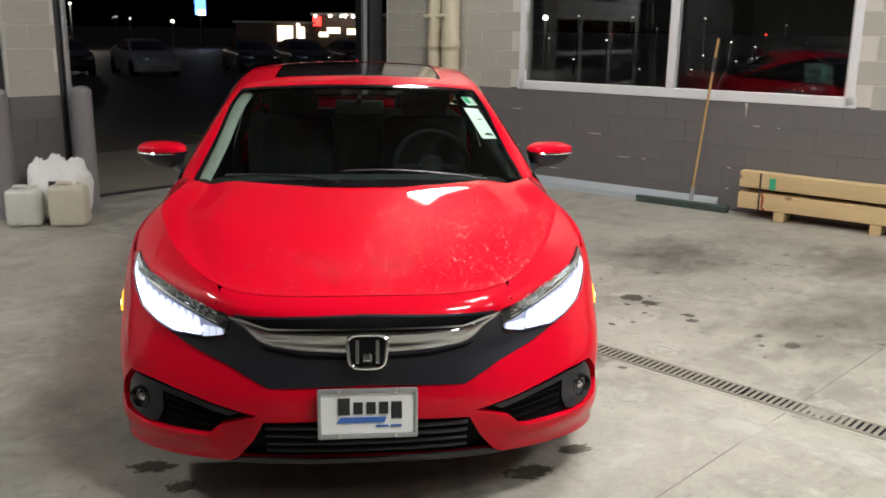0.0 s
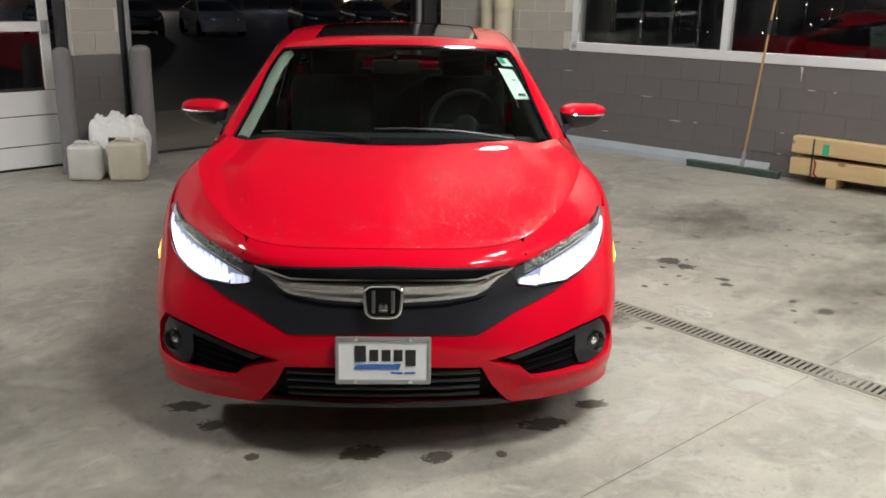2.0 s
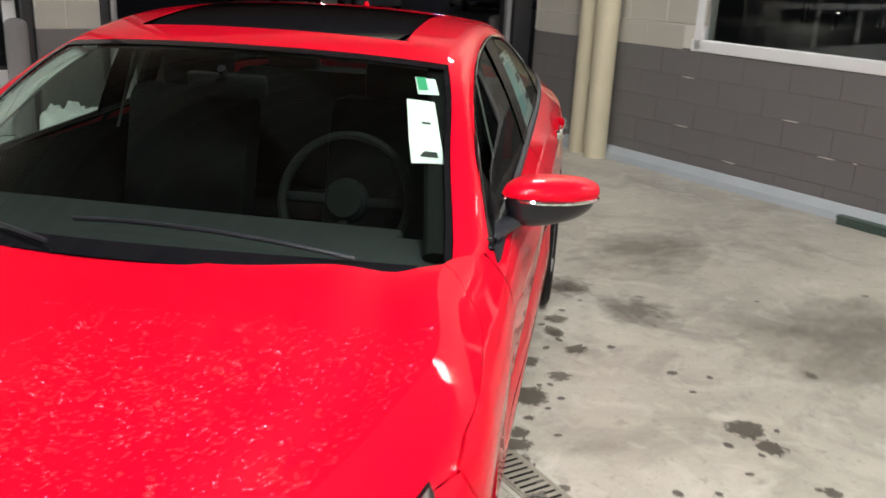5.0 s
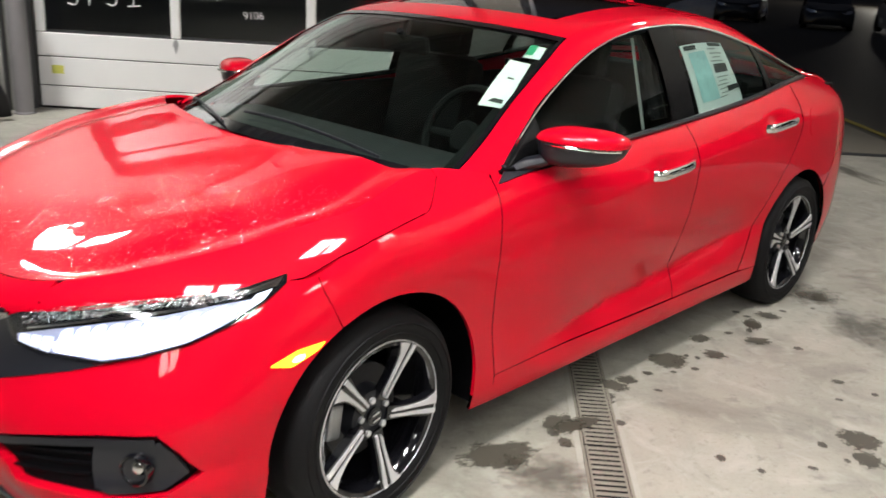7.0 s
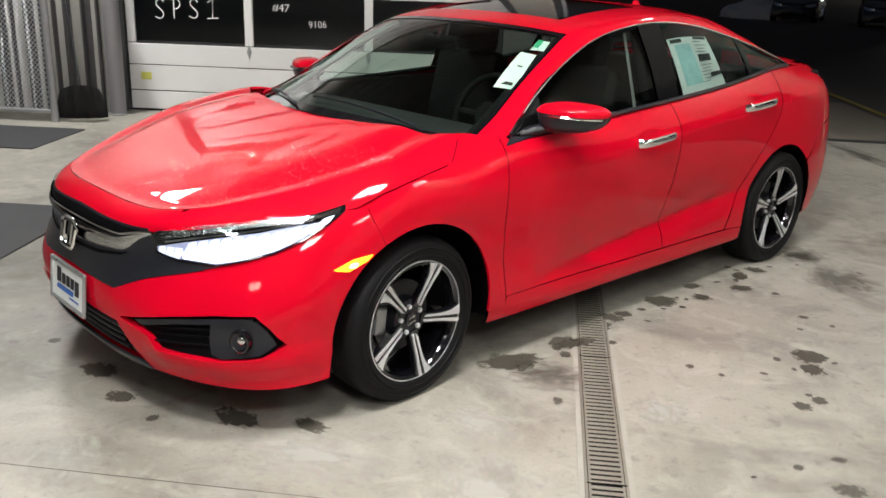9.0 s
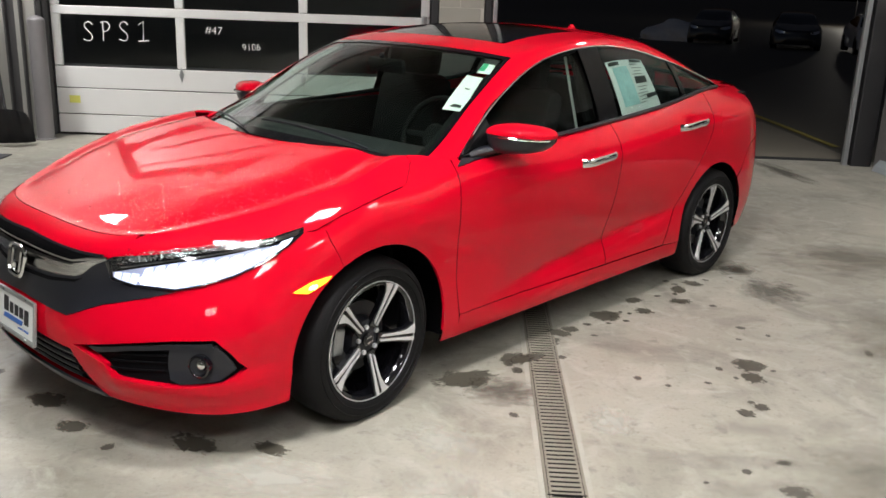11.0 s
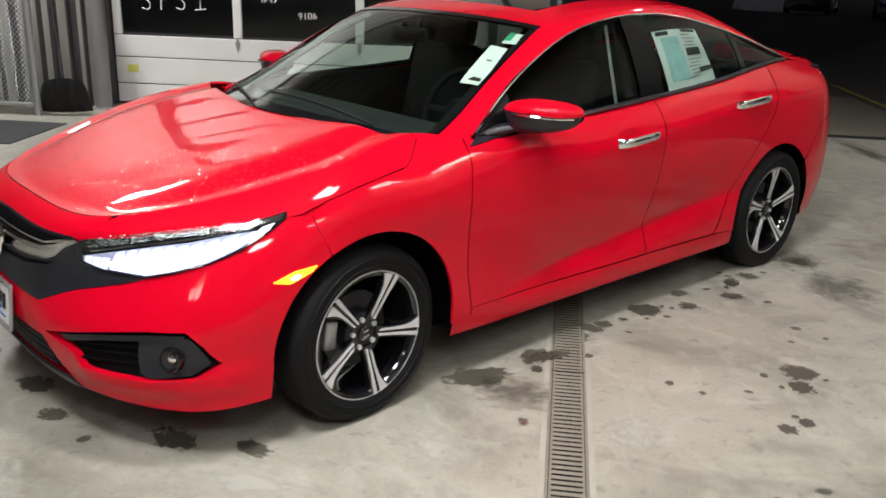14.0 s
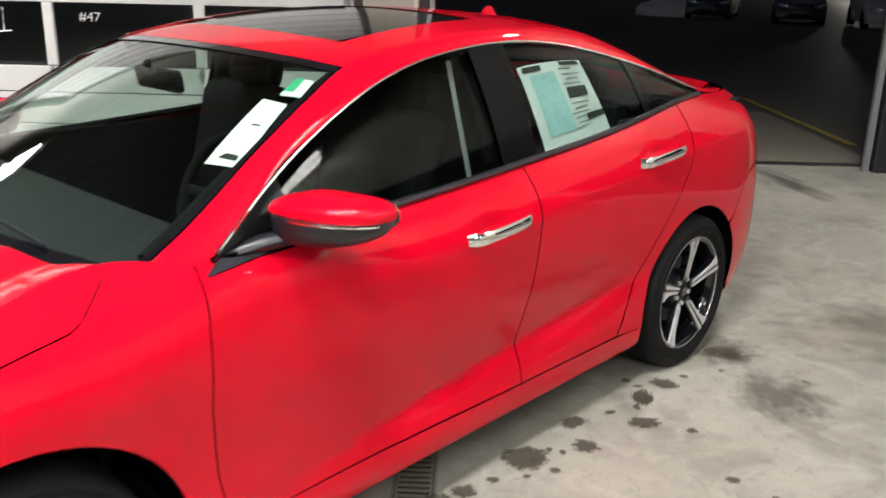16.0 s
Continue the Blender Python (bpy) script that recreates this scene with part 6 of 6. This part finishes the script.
FAR_GLASS = material("far_car_glass", (0.012, 0.013, 0.015), rough=0.08, bump=0, coat=0.5)
FAR_LAMP = glow("far_lamp", (1.0, 0.93, 0.80), 12)
FAR_WINDOW = glow("lit_shop_window", (1.0, 0.86, 0.66), 1.6)
FAR_RED = glow("red_sign_light", (1.0, 0.05, 0.04), 2.5)
FAR_BLUE = glow("blue_sign_light", (0.12, 0.35, 1.0), 3.0)
FAR_BRICK = material("far_brick", (0.12, 0.085, 0.07), rough=0.8, vary=0.2, scale=2)
FAR_FASCIA = material("far_fascia", (0.45, 0.42, 0.38), rough=0.7, vary=0.1)


def ground_z(x, y):
    v = -x * math.sin(radians(ROOM_TURN)) + y * math.cos(radians(ROOM_TURN))
    return -.015 - min(max(v - 6.2, 0), 40) * .012


def parked_car(x, y, turn_z, paint, words):
    """A plain saloon standing in the yard."""
    ob = thing("parked_car", words, "car", pose(x, y, ground_z(x, y), 0, 0, turn_z), "parked cars")
    shell = [(s, .0) for s in np.linspace(0, S_END, 30)] + [(s, .68) for s in np.linspace(S_END, 0, 30)]
    hood = [(a, 0.0) for a in np.linspace(-1, 1, 9)] + [(a, 1.0) for a in np.linspace(1, -1, 9)]
    pillars = [(b, 0.0) for b in np.linspace(1.06, 4.2, 24)] + [(b, 1.0) for b in np.linspace(4.2, 1.06, 24)]
    body = [panel_data(shell, side, (.2, .12), 0, 0, m) for m in (False, True)] + [panel_data(hood, bonnet, (.25, .2), 0, 0)] + [panel_data(pillars, pillar, (.2, .5), 0, 0, m) for m in (False, True)]
    body += [panel_data(rect(-1, 1, 1.95, 3.36), top, (.25, .2), 0, 0), panel_data(rect(-1, 1, 4.03, 4.5), top, (.25, .2), 0, 0)]
    panel("body", body, paint, ob)
    flank_shape = [(y1, 0.0) for y1 in np.linspace(1.425, 3.82, 12)] + [(y1, 1.0) for y1 in np.linspace(3.82, 1.425, 12)]
    for m in (False, True):
        panel("side_glass", [panel_data(flank_shape, flank_glass, (.3, .5), 0, 0, m)], FAR_GLASS, ob)
    panel("windscreen", [panel_data(rect(-1, 1, 1.05, 1.95), top, (.3, .3), 0, 0)], FAR_GLASS, ob)
    panel("rear_screen", [panel_data(rect(-1, 1, 3.36, 4.03), top, (.3, .3), 0, 0)], FAR_GLASS, ob)
    for sx in (.80, -.80):
        for wy in (.905, 3.605):
            part("wheel", rod((sx - .11, wy, .32), (sx + .11, wy, .32), .325, segments=24), RUBBER, ob)
    lamp = on_skin(dense([(.45, .625), (.45, .69), (.67, .73), (.80, .75), (.80, .67), (.64, .605)], .08), 0)
    for m in (False, True):
        panel("headlight", [panel_data(lamp, side, (.1, .1), .006, 0, m)], CHROME, ob)
    return ob


parked_car(-7.2, 33.0, 28, WHITE_PAINT, "white saloon car parked in the dark yard")
parked_car(-10.6, 33.5, 24, DARK_PAINT, "dark saloon car parked in the dark yard")
parked_car(-3.6, 36.0, 20, DARK_PAINT, "dark saloon car parked in the dark yard")
parked_car(-1.4, 36.5, 20, DARK_PAINT, "dark saloon car parked in the dark yard")
parked_car(.9, 37.0, 20, WINE_PAINT, "dark red saloon car parked in the dark yard")
parked_car(-14.5, 34.0, 20, DARK_PAINT, "dark saloon car parked in the dark yard")
parked_car(10.6, 12.4, 160, WINE_PAINT, "dark red saloon car parked outside the window")
parked_car(9.6, 19.0, 190, DARK_PAINT, "dark saloon car parked outside the window")


def yard_lamp(x, y, z, r, mat, words="lit lamp on a dark pole in the yard"):
    ob = thing("yard_lamp", words, "lamp", pose(x, y, ground_z(x, y)), "yard lamps")
    h = z - ground_z(x, y)
    part("pole", rod((0, 0, 0), (0, 0, h - r * .5), max(.05, r * .25), segments=8), DARK_STEEL, ob)
    bm = bmesh.new()
    bmesh.ops.create_icosphere(bm, subdivisions=2, radius=r, matrix=Matrix.Translation((0, 0, h)))
    part("lamp_head", bm, mat, ob)


LAMPS_NEAR = [(9.4, 41.2, 2.24, .30, 0), (12.3, 40.5, 1.24, .06, 0), (12.5, 40.4, .77, .07, 0), (9.6, 41.2, 1.29, .05, 0), (19.7, 43.2, 1.18, .07, 0), (20.8, 42.7, .96, .08, 0), (14.3, 34.5, .11, .06, 0),
              (16.6, 39.0, .60, .06, 0), (16.0, 33.9, .50, .05, 0), (9.6, 36.0, .43, .06, 0), (12.3, 35.3, .08, .05, 0), (19.1, 38.0, 1.58, .16, 1), (10.8, 19.7, .21, .12, 1), (12.5, 40.4, 1.51, .06, 1), (22.6, 41.8, 1.09, .05, 1)]
LAMPS_FAR = [(20.2, 53.7, 2.68, .09, 0), (17.9, 54.5, 2.51, .08, 0), (14.6, 55.4, 2.59, .07, 0), (22.1, 53.0, 2.50, .08, 0), (19.4, 54.0, 1.83, .05, 0), (26.5, 51.1, 2.16, .06, 0), (27.6, 50.5, 1.19, .05, 0),
             (-22.3, 74.0, 3.23, .20, 0), (-20.2, 84.9, 2.19, .12, 0), (-22.6, 89.4, 2.33, .10, 0), (-15.6, 80.7, 2.02, .30, 0)]
for x, y, z, r, red in LAMPS_NEAR + LAMPS_FAR:
    yard_lamp(x, y, z, r * .38, FAR_RED if red else FAR_LAMP)
for x, y, z, power in ((9.4, 41.2, 2.24, 40), (-22.3, 74.0, 3.23, 400)):
    bulb = bpy.data.lights.new("yard_light", "POINT")
    bulb.energy, bulb.shadow_soft_size, bulb.color = power, .3, (1.0, 0.93, 0.82)
    new("yard_light", bulb).matrix_world = pose(x, y - .5, z)

# Shop across the yard.
shop = thing("shop_building", "low shop building with lit windows across the yard at night", "building", pose(0, 88.2, -.5))
part("wall", box((7.4, 6, 2.5), (-7.3, 3, 1.25), .02), FAR_BRICK, shop)
part("roof", box((7.9, 7, .22), (-7.3, 2.8, 2.6), .03), FAR_FASCIA, shop)
part("tall_wall", box((9, 6, 3.3), (.9, 3.2, 1.65), .02), FAR_BRICK, shop)
part("tall_roof", box((9.4, 7, .25), (.9, 2.8, 3.45), .03), FAR_FASCIA, shop)
for x, w, z, h in ((-6.3, 1.5, 1.55, 1.5), (-4.8, .8, 1.6, 1.2), (-2.6, .9, 1.5, .5), (-1.6, 1.3, 1.9, .6), (.3, 1.2, 1.8, .6)):
    part("window", box((w, .06, h), (x, .15 if x > -3.5 else -.03, z), .01), FAR_WINDOW, shop, "lit shop window")
part("sign", box((.8, .15, .9), (-3.2, .05, 2.75), .02), FAR_RED, shop, "red lit sign")
for x in (-5.0, -3.3, -1.9, -.8, -.4, .3, 1.2):
    bm = bmesh.new()
    bmesh.ops.create_icosphere(bm, subdivisions=2, radius=.13, matrix=Matrix.Translation((x, -.75, 3.25 if x > -4 else 2.35)))
    part("soffit_lamp", bm, FAR_LAMP, shop)
pylon = thing("pylon_sign", "tall pylon sign with a blue lit panel", "sign", pose(-14.75, 91, -.5))
part("pole", rod((0, 0, 0), (0, 0, 3.3), .12), DARK_STEEL, pylon)
part("panel", box((1.0, .3, 1.6), (0, 0, 4.0), .03), FAR_BLUE, pylon, "blue lit panel")
part("panel_light", box((.7, .04, .5), (.1, -.17, 3.45), .01), FAR_LAMP, pylon, "white lit strip")
bm = bmesh.new()
bmesh.ops.create_icosphere(bm, subdivisions=4, radius=1)
for v in bm.verts:
    k = 1 + .25 * noise.noise(v.co * 2.2)
    v.co = (v.co.x * 2.0 * k, v.co.y * 1.2 * k, max(v.co.z, -.05) * .85 * k)
pile = part("snow_bank", bm, SNOW, None, smooth=True, m=pose(-16.6, 35.6, ground_z(-16.6, 35.6)))
tagged(pile, "dirty snow pile on the dark yard", "snow pile")
